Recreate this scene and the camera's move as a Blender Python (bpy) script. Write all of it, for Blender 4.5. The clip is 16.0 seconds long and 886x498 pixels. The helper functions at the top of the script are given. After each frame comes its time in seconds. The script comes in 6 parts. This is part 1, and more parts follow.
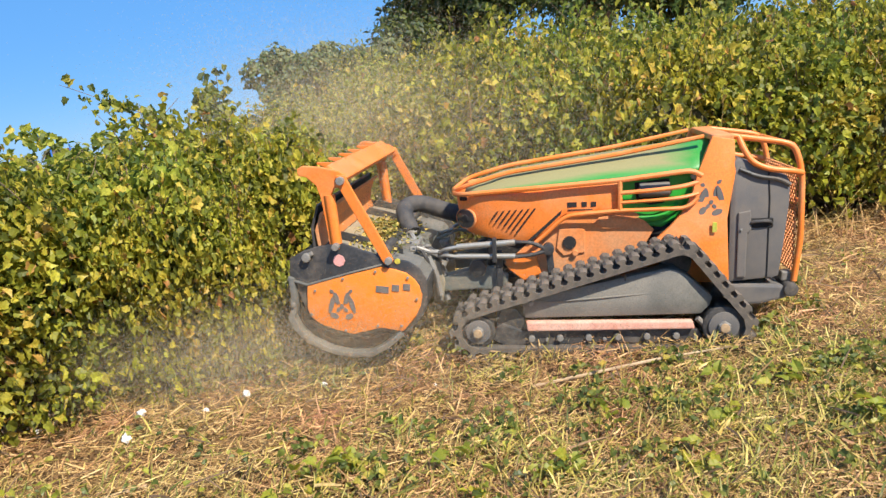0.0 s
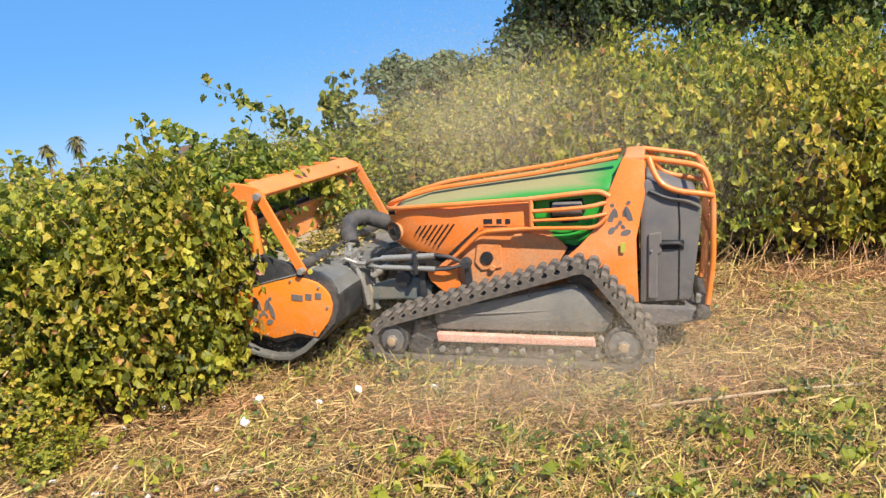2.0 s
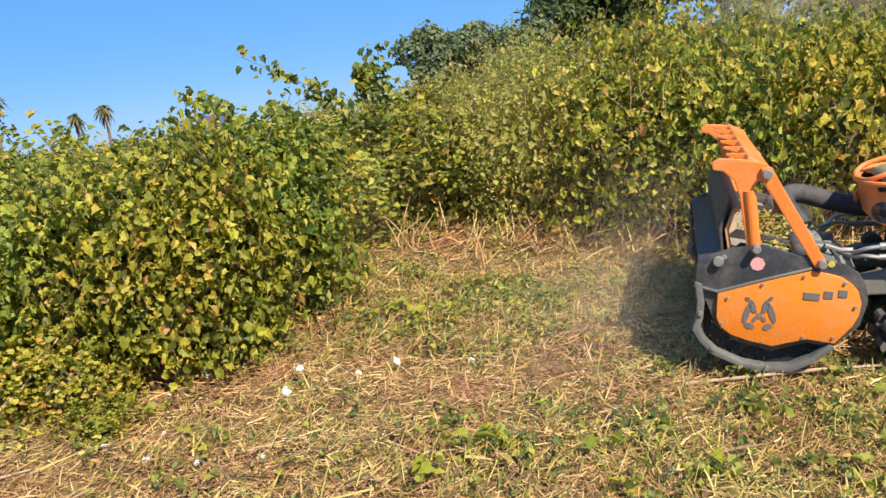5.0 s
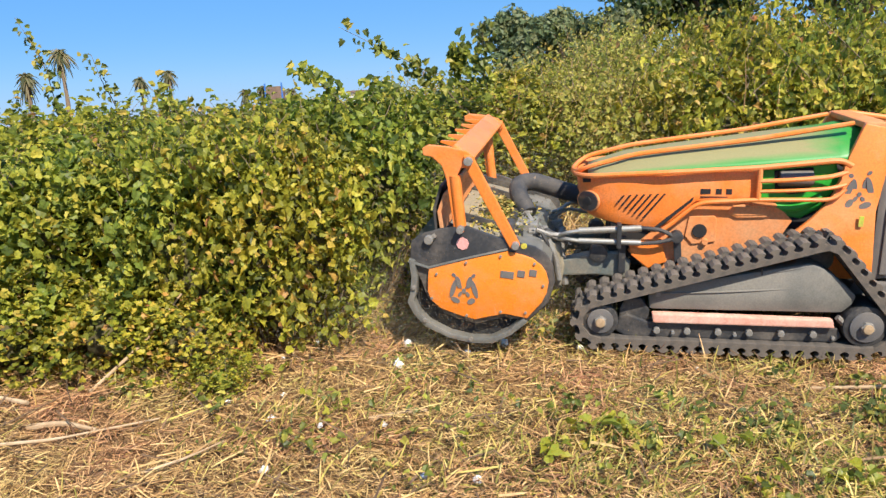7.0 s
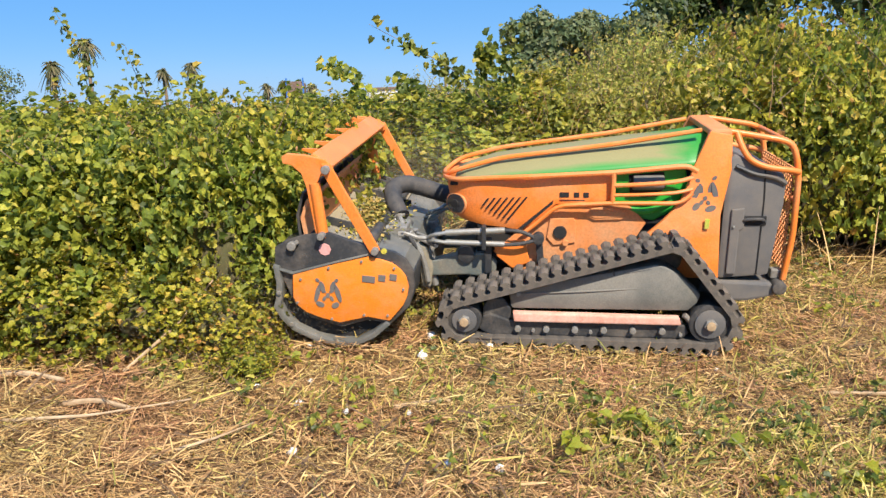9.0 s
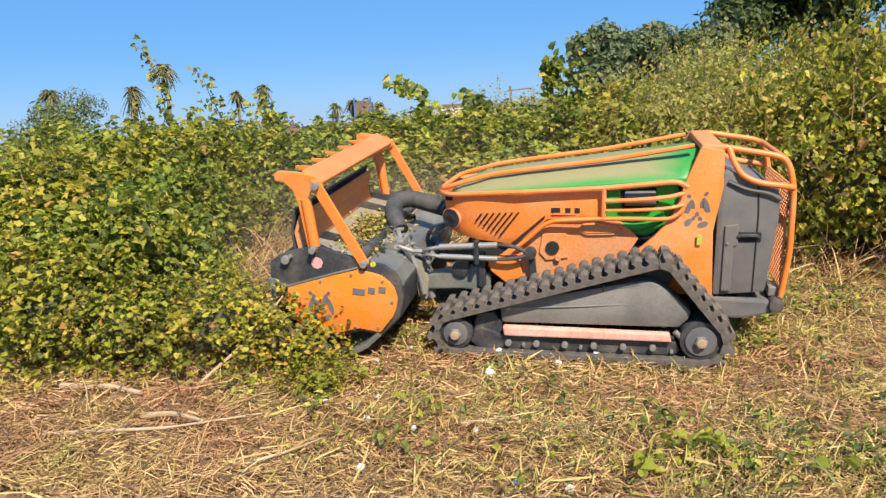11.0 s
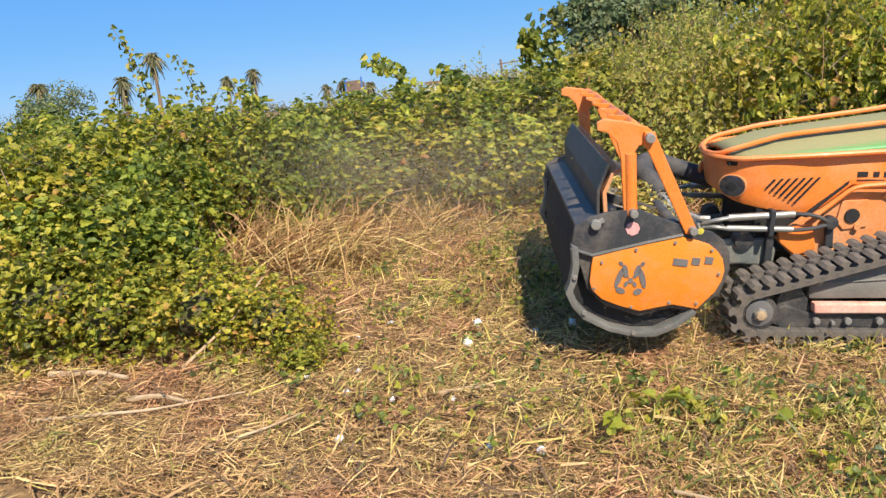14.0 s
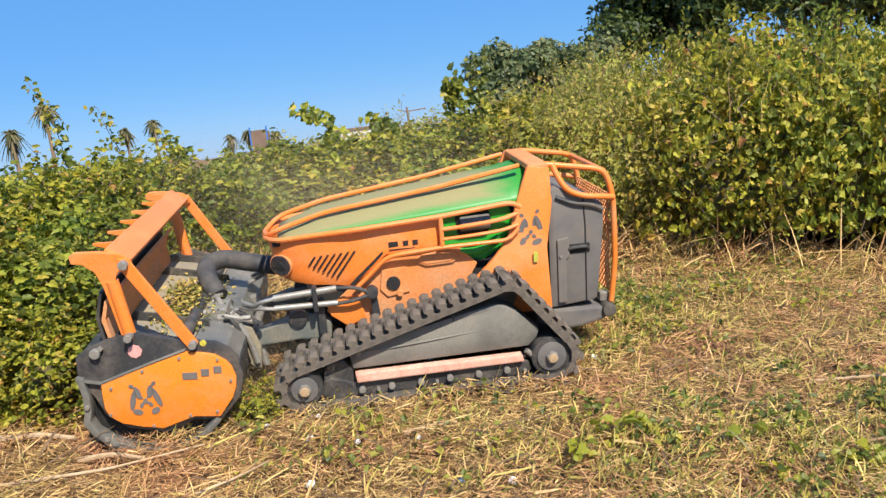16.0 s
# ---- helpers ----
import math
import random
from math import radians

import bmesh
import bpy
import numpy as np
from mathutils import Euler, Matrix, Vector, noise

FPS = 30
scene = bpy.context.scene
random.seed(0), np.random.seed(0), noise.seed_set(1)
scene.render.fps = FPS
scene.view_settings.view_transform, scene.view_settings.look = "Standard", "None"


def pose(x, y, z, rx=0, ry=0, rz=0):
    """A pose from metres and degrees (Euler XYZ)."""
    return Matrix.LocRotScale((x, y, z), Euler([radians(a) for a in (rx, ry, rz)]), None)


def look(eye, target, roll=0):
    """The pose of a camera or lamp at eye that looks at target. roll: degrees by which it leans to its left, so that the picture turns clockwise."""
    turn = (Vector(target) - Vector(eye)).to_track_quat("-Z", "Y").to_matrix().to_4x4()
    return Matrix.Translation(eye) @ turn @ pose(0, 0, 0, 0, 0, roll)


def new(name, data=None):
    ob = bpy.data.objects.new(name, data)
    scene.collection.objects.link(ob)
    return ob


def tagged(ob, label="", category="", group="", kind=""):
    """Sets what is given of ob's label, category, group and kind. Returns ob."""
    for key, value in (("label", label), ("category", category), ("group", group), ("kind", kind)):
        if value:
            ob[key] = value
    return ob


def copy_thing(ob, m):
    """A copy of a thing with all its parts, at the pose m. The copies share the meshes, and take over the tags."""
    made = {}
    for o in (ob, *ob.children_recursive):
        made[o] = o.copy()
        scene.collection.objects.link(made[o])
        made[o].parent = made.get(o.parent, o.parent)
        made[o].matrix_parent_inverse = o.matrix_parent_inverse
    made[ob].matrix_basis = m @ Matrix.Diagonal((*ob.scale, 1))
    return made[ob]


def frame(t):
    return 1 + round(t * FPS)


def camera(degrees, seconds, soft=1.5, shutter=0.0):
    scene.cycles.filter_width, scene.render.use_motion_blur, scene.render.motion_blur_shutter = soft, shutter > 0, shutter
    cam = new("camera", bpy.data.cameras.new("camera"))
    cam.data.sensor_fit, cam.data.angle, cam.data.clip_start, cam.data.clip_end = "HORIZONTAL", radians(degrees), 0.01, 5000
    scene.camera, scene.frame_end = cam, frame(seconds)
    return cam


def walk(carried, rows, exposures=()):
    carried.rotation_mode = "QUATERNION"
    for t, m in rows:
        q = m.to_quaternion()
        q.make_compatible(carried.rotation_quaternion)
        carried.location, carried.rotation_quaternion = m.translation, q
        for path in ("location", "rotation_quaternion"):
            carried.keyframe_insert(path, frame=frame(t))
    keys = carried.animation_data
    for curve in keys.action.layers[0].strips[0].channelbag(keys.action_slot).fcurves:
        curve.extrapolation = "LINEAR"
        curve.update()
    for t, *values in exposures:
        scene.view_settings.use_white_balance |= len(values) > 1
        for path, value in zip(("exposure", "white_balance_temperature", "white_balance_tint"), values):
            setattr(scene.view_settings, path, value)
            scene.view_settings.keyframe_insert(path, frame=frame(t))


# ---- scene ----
cam = camera(60.6, 16.0, soft=1.45)
# seconds, eye, yaw, pitch, lean to the right
ROWS = [
    (0.0, 0.034, -0.023, 1.538, -0.00, -10.40, 9.80),
    (0.5, 0.005, -0.030, 1.541, 1.99, -9.57, 9.02),
    (1.0, -0.065, -0.049, 1.561, 5.75, -8.58, 8.08),
    (1.5, -0.102, -0.043, 1.558, 8.09, -8.13, 7.03),
    (2.0, -0.049, -0.022, 1.532, 7.52, -8.46, 7.42),
    (2.5, -0.005, -0.018, 1.531, 5.09, -9.24, 7.12),
    (3.0, 0.003, -0.014, 1.536, 3.25, -10.28, 7.05),
    (3.5, 0.001, 0.002, 1.538, 2.49, -11.19, 7.25),
    (4.0, 0.002, 0.004, 1.534, 2.33, -11.70, 7.54),
    (4.5, -0.022, -0.006, 1.531, 2.64, -11.71, 7.28),
    (5.0, -0.120, -0.053, 1.561, 9.53, -10.38, 7.12),
    (5.2, -0.218, -0.076, 1.584, 12.71, -9.14, 6.67),
    (7.3, -0.470, -0.121, 1.570, 12.35, -11.93, 3.05),
    (7.5, -0.467, -0.120, 1.561, 11.67, -12.44, 2.82),
    (8.0, -0.467, -0.154, 1.557, 10.25, -13.34, 2.38),
    (8.5, -0.477, -0.170, 1.566, 9.92, -13.05, 2.00),
    (9.0, -0.507, -0.208, 1.571, 14.10, -11.21, 2.02),
    (9.2, -0.531, -0.223, 1.574, 16.75, -10.44, 2.03),
    (9.7, -0.55, -0.23, 1.575, 21.2, -9.75, 2.2),
    (10.2, -0.55, -0.22, 1.573, 23.2, -9.55, 2.6),
    (10.7, -0.53, -0.20, 1.569, 21.2, -9.7, 3.0),
    (11.3, -0.503, -0.185, 1.565, 17.60, -9.84, 3.34),
    (11.5, -0.499, -0.183, 1.566, 17.18, -9.87, 3.47),
    (12.0, -0.491, -0.178, 1.564, 15.96, -10.01, 3.59),
    (12.5, -0.491, -0.174, 1.562, 14.63, -10.21, 3.57),
    (13.0, -0.500, -0.183, 1.560, 13.83, -10.25, 3.55),
    (13.5, -0.482, -0.209, 1.557, 15.93, -10.43, 4.28),
    (14.0, -0.379, -0.214, 1.555, 19.24, -11.50, 5.76),
    (14.5, -0.343, -0.239, 1.571, 17.66, -10.64, 5.80),
    (15.0, -0.432, -0.277, 1.573, 13.64, -9.55, 5.55),
    (15.5, -0.527, -0.335, 1.570, 11.74, -9.10, 6.07),
    (16.0, -0.552, -0.358, 1.573, 11.97, -8.80, 6.66),
]
walk(cam, [(t, pose(x, y, z, 90 + pitch, 0, yaw) @ pose(0, 0, 0, 0, 0, -lean)) for t, x, y, z, yaw, pitch, lean in ROWS],
     [(0.0, 0.73), (5.2, 0.71), (8.5, 0.69), (12.0, 0.64), (16.0, 0.64)])
# seconds, place on the field, roll, pitch and heading of the machine; reach, lift and tip of its head
DRIVE = [
    (0.0, 0.765, 4.082, -0.045, 2.52, -2.53, 171.39, 0.006, -0.016, -1.26),
    (0.5, 0.550, 4.108, -0.033, 2.39, -3.28, 171.83, 0.005, -0.016, -1.61),
    (1.0, 0.251, 4.137, -0.012, 2.35, -4.32, 171.27, 0.004, -0.007, -1.02),
    (1.5, -0.040, 4.194, 0.003, 2.17, -2.70, 170.32, 0.006, -0.006, -0.51),
    (2.0, -0.241, 4.237, -0.011, 1.80, -0.77, 170.99, 0.010, -0.009, -0.26),
    (2.5, -0.210, 4.238, -0.014, 1.64, -0.72, 170.93, 0.012, 0.001, -0.54),
    (3.0, 0.254, 4.135, -0.004, 1.80, 0.52, 170.43, 0.008, -0.008, -0.38),
    (3.5, 0.835, 4.019, -0.026, 2.05, -0.48, 169.13, 0.004, -0.013, -0.72),
    (4.0, 1.370, 3.919, -0.008, 1.82, 3.39, 168.99, 0.004, -0.016, -1.63),
    (4.5, 1.893, 3.845, 0.019, 1.56, 3.67, 170.87, 0.004, -0.001, -0.20),
    (5.0, 1.948, 3.774, 0.011, 0.95, 1.68, 171.68, 0.001, 0.008, -0.03),
    (5.2, 1.744, 3.799, 0.011, 0.84, 1.39, 172.58, 0.000, 0.019, 0.90),
    (7.3, -0.260, 4.041, 0.030, 0.17, 0.62, 186.32, -0.006, -0.009, -0.46),
    (7.5, -0.450, 4.032, 0.023, -0.20, 1.52, 188.46, -0.003, -0.011, -0.25),
    (8.0, -0.786, 3.970, 0.020, -0.68, 1.85, 187.45, 0.001, -0.002, 0.53),
    (8.5, -0.770, 3.975, 0.019, -0.88, 1.70, 186.90, -0.001, 0.002, 0.64),
    (9.0, -0.811, 3.965, 0.022, -0.95, 1.33, 187.52, -0.002, -0.005, 0.07),
    (9.2, -0.826, 3.955, 0.022, -0.93, 1.05, 187.80, -0.004, -0.002, 0.26),
    (9.7, -1.15, 3.930, 0.016, -0.93, 0.9, 187.6, -0.004, 0.0, 0.4),
    (10.2, -1.62, 3.880, 0.010, -0.94, 0.7, 187.2, -0.005, 0.004, 0.6),
    (10.6, -1.58, 3.885, 0.004, -0.94, 0.6, 187.2, -0.005, 0.008, 0.8),
    (11.0, -1.20, 3.945, -0.003, -0.94, 0.56, 187.6, -0.005, 0.011, 0.95),
    (11.3, -0.892, 3.994, -0.005, -0.94, 0.56, 188.37, -0.005, 0.013, 1.02),
    (11.5, -0.684, 4.030, -0.004, -0.97, 0.57, 190.28, -0.005, 0.026, 1.01),
    (12.0, -0.159, 4.102, 0.004, -0.99, 0.58, 190.88, -0.005, 0.025, 1.37),
    (12.5, 0.439, 4.205, -0.022, 0.14, -1.44, 188.11, -0.004, 0.032, -0.47),
    (13.0, 0.918, 4.273, -0.041, 0.68, -1.39, 192.31, -0.005, 0.043, -0.55),
    (13.5, 0.728, 4.188, -0.036, 1.39, -1.81, 193.59, -0.008, 0.025, -1.35),
    (14.0, 0.245, 4.036, 0.007, -0.36, -2.83, 195.51, -0.014, 0.002, -1.39),
    (14.5, -0.263, 3.865, 0.021, -1.21, 0.42, 195.12, -0.010, -0.015, -0.43),
    (15.0, -0.782, 3.721, 0.009, -1.77, 0.49, 193.36, -0.007, -0.011, -0.05),
    (15.5, -1.290, 3.615, -0.001, -1.61, 1.50, 196.71, 0.003, -0.006, 0.15),
    (16.0, -1.591, 3.534, -0.004, -1.61, 0.52, 198.51, 0.011, -0.040, 1.26),
]

# ---- the slope of the field, world and sun ----
SLOPE_X, SLOPE_Y = -0.065, 0.080
_n = Vector((-SLOPE_X, -SLOPE_Y, 1)).normalized()
_x = Vector((1, 0, SLOPE_X)).normalized()
_y = _n.cross(_x)
FIELD = Matrix(((_x.x, _y.x, _n.x, 0), (_x.y, _y.y, _n.y, 0), (_x.z, _y.z, _n.z, 0), (0, 0, 0, 1)))

SUN_WAY = Vector((0.50, -0.62, 0.80)).normalized()
world = bpy.data.worlds.new("sky")
scene.world = world
world.use_nodes = True
_wn, _wl = world.node_tree.nodes, world.node_tree.links
_sky = _wn.new("ShaderNodeTexSky")
_sky.sky_type = "NISHITA"
_sky.sun_disc = False
_sky.sun_elevation = math.asin(SUN_WAY.z)
_sky.sun_rotation = math.atan2(SUN_WAY.x, SUN_WAY.y)
_sky.air_density, _sky.dust_density, _sky.ozone_density = 0.9, 0.1, 4.0
_tone = _wn.new("ShaderNodeHueSaturation")
_tone.inputs["Saturation"].default_value, _tone.inputs["Value"].default_value = 1.45, 0.75
_wl.new(_sky.outputs[0], _tone.inputs["Color"])
_even = _wn.new("ShaderNodeMix")
_even.data_type = "RGBA"
_even.inputs["Factor"].default_value = 0.75
_even.inputs["B"].default_value = (0.95, 2.32, 4.95, 1)
_wl.new(_tone.outputs[0], _even.inputs["A"])
_wl.new(_even.outputs["Result"], _wn["Background"].inputs[0])
_wn["Background"].inputs[1].default_value = 0.118
sun_data = bpy.data.lights.new("sun", "SUN")
sun_data.energy, sun_data.angle, sun_data.color = 4.9, radians(0.6), (1.0, 0.91, 0.78)
sun = new("sun", sun_data)
sun.matrix_basis = look(SUN_WAY * 60, (0, 0, 0))


# ---- materials ----
def nodes_of(name):
    m = bpy.data.materials.new(name)
    m.use_nodes = True
    nt = m.node_tree
    return m, nt, nt.nodes, nt.links, nt.nodes["Principled BSDF"]


def ramp(nodes, stops):
    r = nodes.new("ShaderNodeValToRGB")
    while len(r.color_ramp.elements) < len(stops):
        r.color_ramp.elements.new(0.5)
    for e, (p, c) in zip(r.color_ramp.elements, stops):
        e.position, e.color = p, (*c, 1)
    return r


def surface(name, base, worn, rough=0.5, metal=0.0, scale=6.0, amount=0.5, bump=0.15, grain=90.0, spots=None, coat=0.0):
    """Base colour with broad worn or dusty patches, fine grain and small relief."""
    m, nt, nodes, links, b = nodes_of(name)
    co = nodes.new("ShaderNodeTexCoord")
    n1 = nodes.new("ShaderNodeTexNoise")
    n1.inputs["Scale"].default_value, n1.inputs["Detail"].default_value, n1.inputs["Roughness"].default_value = scale, 8, 0.68
    links.new(co.outputs["Object"], n1.inputs["Vector"])
    n2 = nodes.new("ShaderNodeTexNoise")
    n2.inputs["Scale"].default_value, n2.inputs["Detail"].default_value = grain, 4
    links.new(co.outputs["Object"], n2.inputs["Vector"])
    lo = 0.62 - amount * 0.4
    r = ramp(nodes, [(lo, (0, 0, 0)), (lo + 0.28, (1, 1, 1))])
    links.new(n1.outputs["Fac"], r.inputs[0])
    mx = nodes.new("ShaderNodeMix")
    mx.data_type = "RGBA"
    mx.inputs["A"].default_value, mx.inputs["B"].default_value = (*base, 1), (*worn, 1)
    links.new(r.outputs[0], mx.inputs["Factor"])
    last = mx.outputs["Result"]
    m2 = nodes.new("ShaderNodeMix")
    m2.data_type, m2.blend_type = "RGBA", "MULTIPLY"
    r2 = ramp(nodes, [(0.3, (0.72, 0.72, 0.72)), (0.7, (1.12, 1.12, 1.12))])
    links.new(n2.outputs["Fac"], r2.inputs[0])
    m2.inputs["Factor"].default_value = 0.6
    links.new(last, m2.inputs["A"])
    links.new(r2.outputs[0], m2.inputs["B"])
    last = m2.outputs["Result"]
    if spots:
        n3 = nodes.new("ShaderNodeTexNoise")
        n3.inputs["Scale"].default_value, n3.inputs["Detail"].default_value = spots[1], 6
        links.new(co.outputs["Object"], n3.inputs["Vector"])
        r3 = ramp(nodes, [(spots[2], (0, 0, 0)), (spots[2] + 0.05, (1, 1, 1))])
        links.new(n3.outputs["Fac"], r3.inputs[0])
        m3 = nodes.new("ShaderNodeMix")
        m3.data_type = "RGBA"
        m3.inputs["B"].default_value = (*spots[0], 1)
        links.new(r3.outputs[0], m3.inputs["Factor"])
        links.new(last, m3.inputs["A"])
        last = m3.outputs["Result"]
    links.new(last, b.inputs["Base Color"])
    rr = nodes.new("ShaderNodeMapRange")
    rr.inputs["To Min"].default_value, rr.inputs["To Max"].default_value = rough, min(1.0, rough + 0.35)
    links.new(r.outputs[0], rr.inputs["Value"])
    links.new(rr.outputs[0], b.inputs["Roughness"])
    b.inputs["Metallic"].default_value = metal
    b.inputs["Coat Weight"].default_value = coat
    bp = nodes.new("ShaderNodeBump")
    bp.inputs["Strength"].default_value, bp.inputs["Distance"].default_value = bump, 0.004
    links.new(n2.outputs["Fac"], bp.inputs["Height"])
    links.new(bp.outputs[0], b.inputs["Normal"])
    return m


def leafy(name, stops, glow=0.35, rough=0.5, vary=0.0):
    """Leaves, each of its own shade, with light that passes through."""
    m, nt, nodes, links, b = nodes_of(name)
    g = nodes.new("ShaderNodeNewGeometry")
    r = ramp(nodes, stops)
    links.new(g.outputs["Random Per Island"], r.inputs[0])
    co = nodes.new("ShaderNodeTexCoord")
    n = nodes.new("ShaderNodeTexNoise")
    n.inputs["Scale"].default_value, n.inputs["Detail"].default_value = 60, 3
    links.new(co.outputs["Object"], n.inputs["Vector"])
    big = nodes.new("ShaderNodeTexNoise")
    big.inputs["Scale"].default_value = 2.3
    links.new(co.outputs["Object"], big.inputs["Vector"])
    v = nodes.new("ShaderNodeMapRange")
    v.inputs["From Min"].default_value, v.inputs["From Max"].default_value = 0.3, 0.7
    v.inputs["To Min"].default_value, v.inputs["To Max"].default_value = 0.75, 1.3
    links.new(n.outputs["Fac"], v.inputs["Value"])
    h = nodes.new("ShaderNodeHueSaturation")
    hv = nodes.new("ShaderNodeMapRange")
    hv.inputs["From Min"].default_value, hv.inputs["From Max"].default_value = 0.3, 0.7
    hv.inputs["To Min"].default_value, hv.inputs["To Max"].default_value = 0.475, 0.52
    links.new(big.outputs["Fac"], hv.inputs["Value"])
    # one bush is a little yellower or darker than the next
    who = nodes.new("ShaderNodeObjectInfo")
    own = nodes.new("ShaderNodeMapRange")
    own.inputs["To Min"].default_value, own.inputs["To Max"].default_value = 1 - 0.22 * vary, 1 + 0.22 * vary
    links.new(who.outputs["Random"], own.inputs["Value"])
    shade = nodes.new("ShaderNodeMath")
    shade.operation = "MULTIPLY"
    links.new(v.outputs[0], shade.inputs[0])
    links.new(own.outputs[0], shade.inputs[1])
    tint = nodes.new("ShaderNodeMapRange")
    tint.inputs["From Min"].default_value, tint.inputs["From Max"].default_value = 1 + 0.22, 1 - 0.22
    tint.inputs["To Min"].default_value, tint.inputs["To Max"].default_value = -0.018 * vary, 0.018 * vary
    links.new(own.outputs[0], tint.inputs["Value"])
    hue = nodes.new("ShaderNodeMath")
    links.new(hv.outputs[0], hue.inputs[0])
    links.new(tint.outputs[0], hue.inputs[1])
    links.new(hue.outputs[0], h.inputs["Hue"])
    links.new(shade.outputs[0], h.inputs["Value"])
    links.new(r.outputs[0], h.inputs["Color"])
    links.new(h.outputs[0], b.inputs["Base Color"])
    b.inputs["Roughness"].default_value = rough
    b.inputs["Specular IOR Level"].default_value = 0.4
    t = nodes.new("ShaderNodeBsdfTranslucent")
    links.new(h.outputs[0], t.inputs["Color"])
    mx = nodes.new("ShaderNodeMixShader")
    mx.inputs[0].default_value = glow
    links.new(b.outputs[0], mx.inputs[1])
    links.new(t.outputs[0], mx.inputs[2])
    links.new(mx.outputs[0], nodes["Material Output"].inputs["Surface"])
    return m


ORANGE = surface("orange_paint", (0.86, 0.225, 0.035), (0.78, 0.285, 0.10), 0.38, 0, 5, 0.45, 0.08, 120, coat=0.15)
ORANGE_CLEAN = surface("orange_panel_paint", (0.90, 0.245, 0.022), (0.76, 0.27, 0.075), 0.36, 0, 7, 0.4, 0.05, 120, coat=0.25)
ORANGE_DUSTY = surface("dusty_orange_paint", (0.74, 0.24, 0.06), (0.60, 0.29, 0.13), 0.55, 0, 4, 0.6, 0.12, 80)
GREEN = surface("green_paint", (0.025, 0.36, 0.035), (0.05, 0.29, 0.04), 0.4, 0, 7, 0.3, 0.08, 100)


def hood_paint():
    """Green paint that shows along the lower edges and at the rear; beige dust lies over the rest."""
    m, nt, nodes, links, b = nodes_of("dusty_green_paint")
    co = nodes.new("ShaderNodeTexCoord")
    cut = nodes.new("ShaderNodeSeparateXYZ")
    links.new(co.outputs["Object"], cut.inputs[0])
    drag = nodes.new("ShaderNodeMapping")
    drag.inputs["Scale"].default_value = (3.0, 14.0, 14.0)
    links.new(co.outputs["Object"], drag.inputs["Vector"])
    n = nodes.new("ShaderNodeTexNoise")
    n.inputs["Scale"].default_value, n.inputs["Detail"].default_value, n.inputs["Roughness"].default_value = 1.0, 7, 0.6
    links.new(drag.outputs[0], n.inputs["Vector"])
    fine = nodes.new("ShaderNodeTexNoise")
    fine.inputs["Scale"].default_value, fine.inputs["Detail"].default_value = 160, 4
    links.new(co.outputs["Object"], fine.inputs["Vector"])

    def math_node(kind, a, c):
        q = nodes.new("ShaderNodeMath")
        q.operation = kind
        for k, v in enumerate((a, c)):
            if isinstance(v, (int, float)):
                q.inputs[k].default_value = v
            elif v is not None:
                links.new(v, q.inputs[k])
        return q.outputs[0]

    def spread(value, a, c):
        q = nodes.new("ShaderNodeMapRange")
        q.inputs["From Min"].default_value, q.inputs["From Max"].default_value = a, c
        links.new(value, q.inputs["Value"])
        return q.outputs[0]

    wob = math_node("MULTIPLY", math_node("SUBTRACT", n.outputs["Fac"], 0.5), 0.9)
    rear = math_node("ADD", spread(cut.outputs["X"], -0.22, -0.56), wob)
    edge = math_node("ADD", spread(math_node("ABSOLUTE", cut.outputs["Y"], None), 0.215, 0.285), math_node("MULTIPLY", wob, 0.6))
    bare = spread(math_node("MAXIMUM", rear, edge), 0.35, 0.85)
    mx = nodes.new("ShaderNodeMix")
    mx.data_type = "RGBA"
    mx.inputs["A"].default_value, mx.inputs["B"].default_value = (0.255, 0.235, 0.105, 1), (0.03, 0.25, 0.035, 1)
    links.new(bare, mx.inputs["Factor"])
    grit = nodes.new("ShaderNodeHueSaturation")
    links.new(mx.outputs["Result"], grit.inputs["Color"])
    links.new(math_node("ADD", math_node("MULTIPLY", fine.outputs["Fac"], 0.35), 0.82), grit.inputs["Value"])
    links.new(grit.outputs[0], b.inputs["Base Color"])
    links.new(math_node("SUBTRACT", 0.85, math_node("MULTIPLY", bare, 0.4)), b.inputs["Roughness"])
    return m


GREEN_DUSTY = hood_paint()
BLACK = surface("black_steel", (0.040, 0.042, 0.045), (0.15, 0.125, 0.10), 0.45, 0.1, 5, 0.45, 0.12, 80)
PLASTIC = surface("grey_plastic", (0.115, 0.114, 0.115), (0.19, 0.165, 0.14), 0.5, 0, 4, 0.55, 0.15, 260)
RUBBER = surface("track_rubber", (0.046, 0.044, 0.042), (0.17, 0.14, 0.11), 0.75, 0, 7, 0.75, 0.3, 150)
COVER = surface("dusty_cover", (0.092, 0.098, 0.092), (0.215, 0.20, 0.17), 0.36, 0, 3.0, 0.7, 0.08, 150, coat=0.12)
STEEL = surface("worn_steel", (0.31, 0.30, 0.275), (0.20, 0.165, 0.125), 0.45, 0.3, 14, 0.5, 0.15, 160)
CHROME = surface("chrome_rod", (0.40, 0.39, 0.35), (0.27, 0.235, 0.18), 0.36, 0.5, 12, 0.4, 0.05, 120)
RED = surface("faded_red_bar", (0.66, 0.24, 0.16), (0.74, 0.47, 0.36), 0.6, 0, 6, 0.8, 0.1, 90)
# near-black: stands for shade in openings and recesses; also print, bulbs and seams
DARK = surface("recess_shade_and_black", (0.012, 0.012, 0.013), (0.03, 0.025, 0.02), 0.8, 0, 10, 0.4, 0.1, 80)
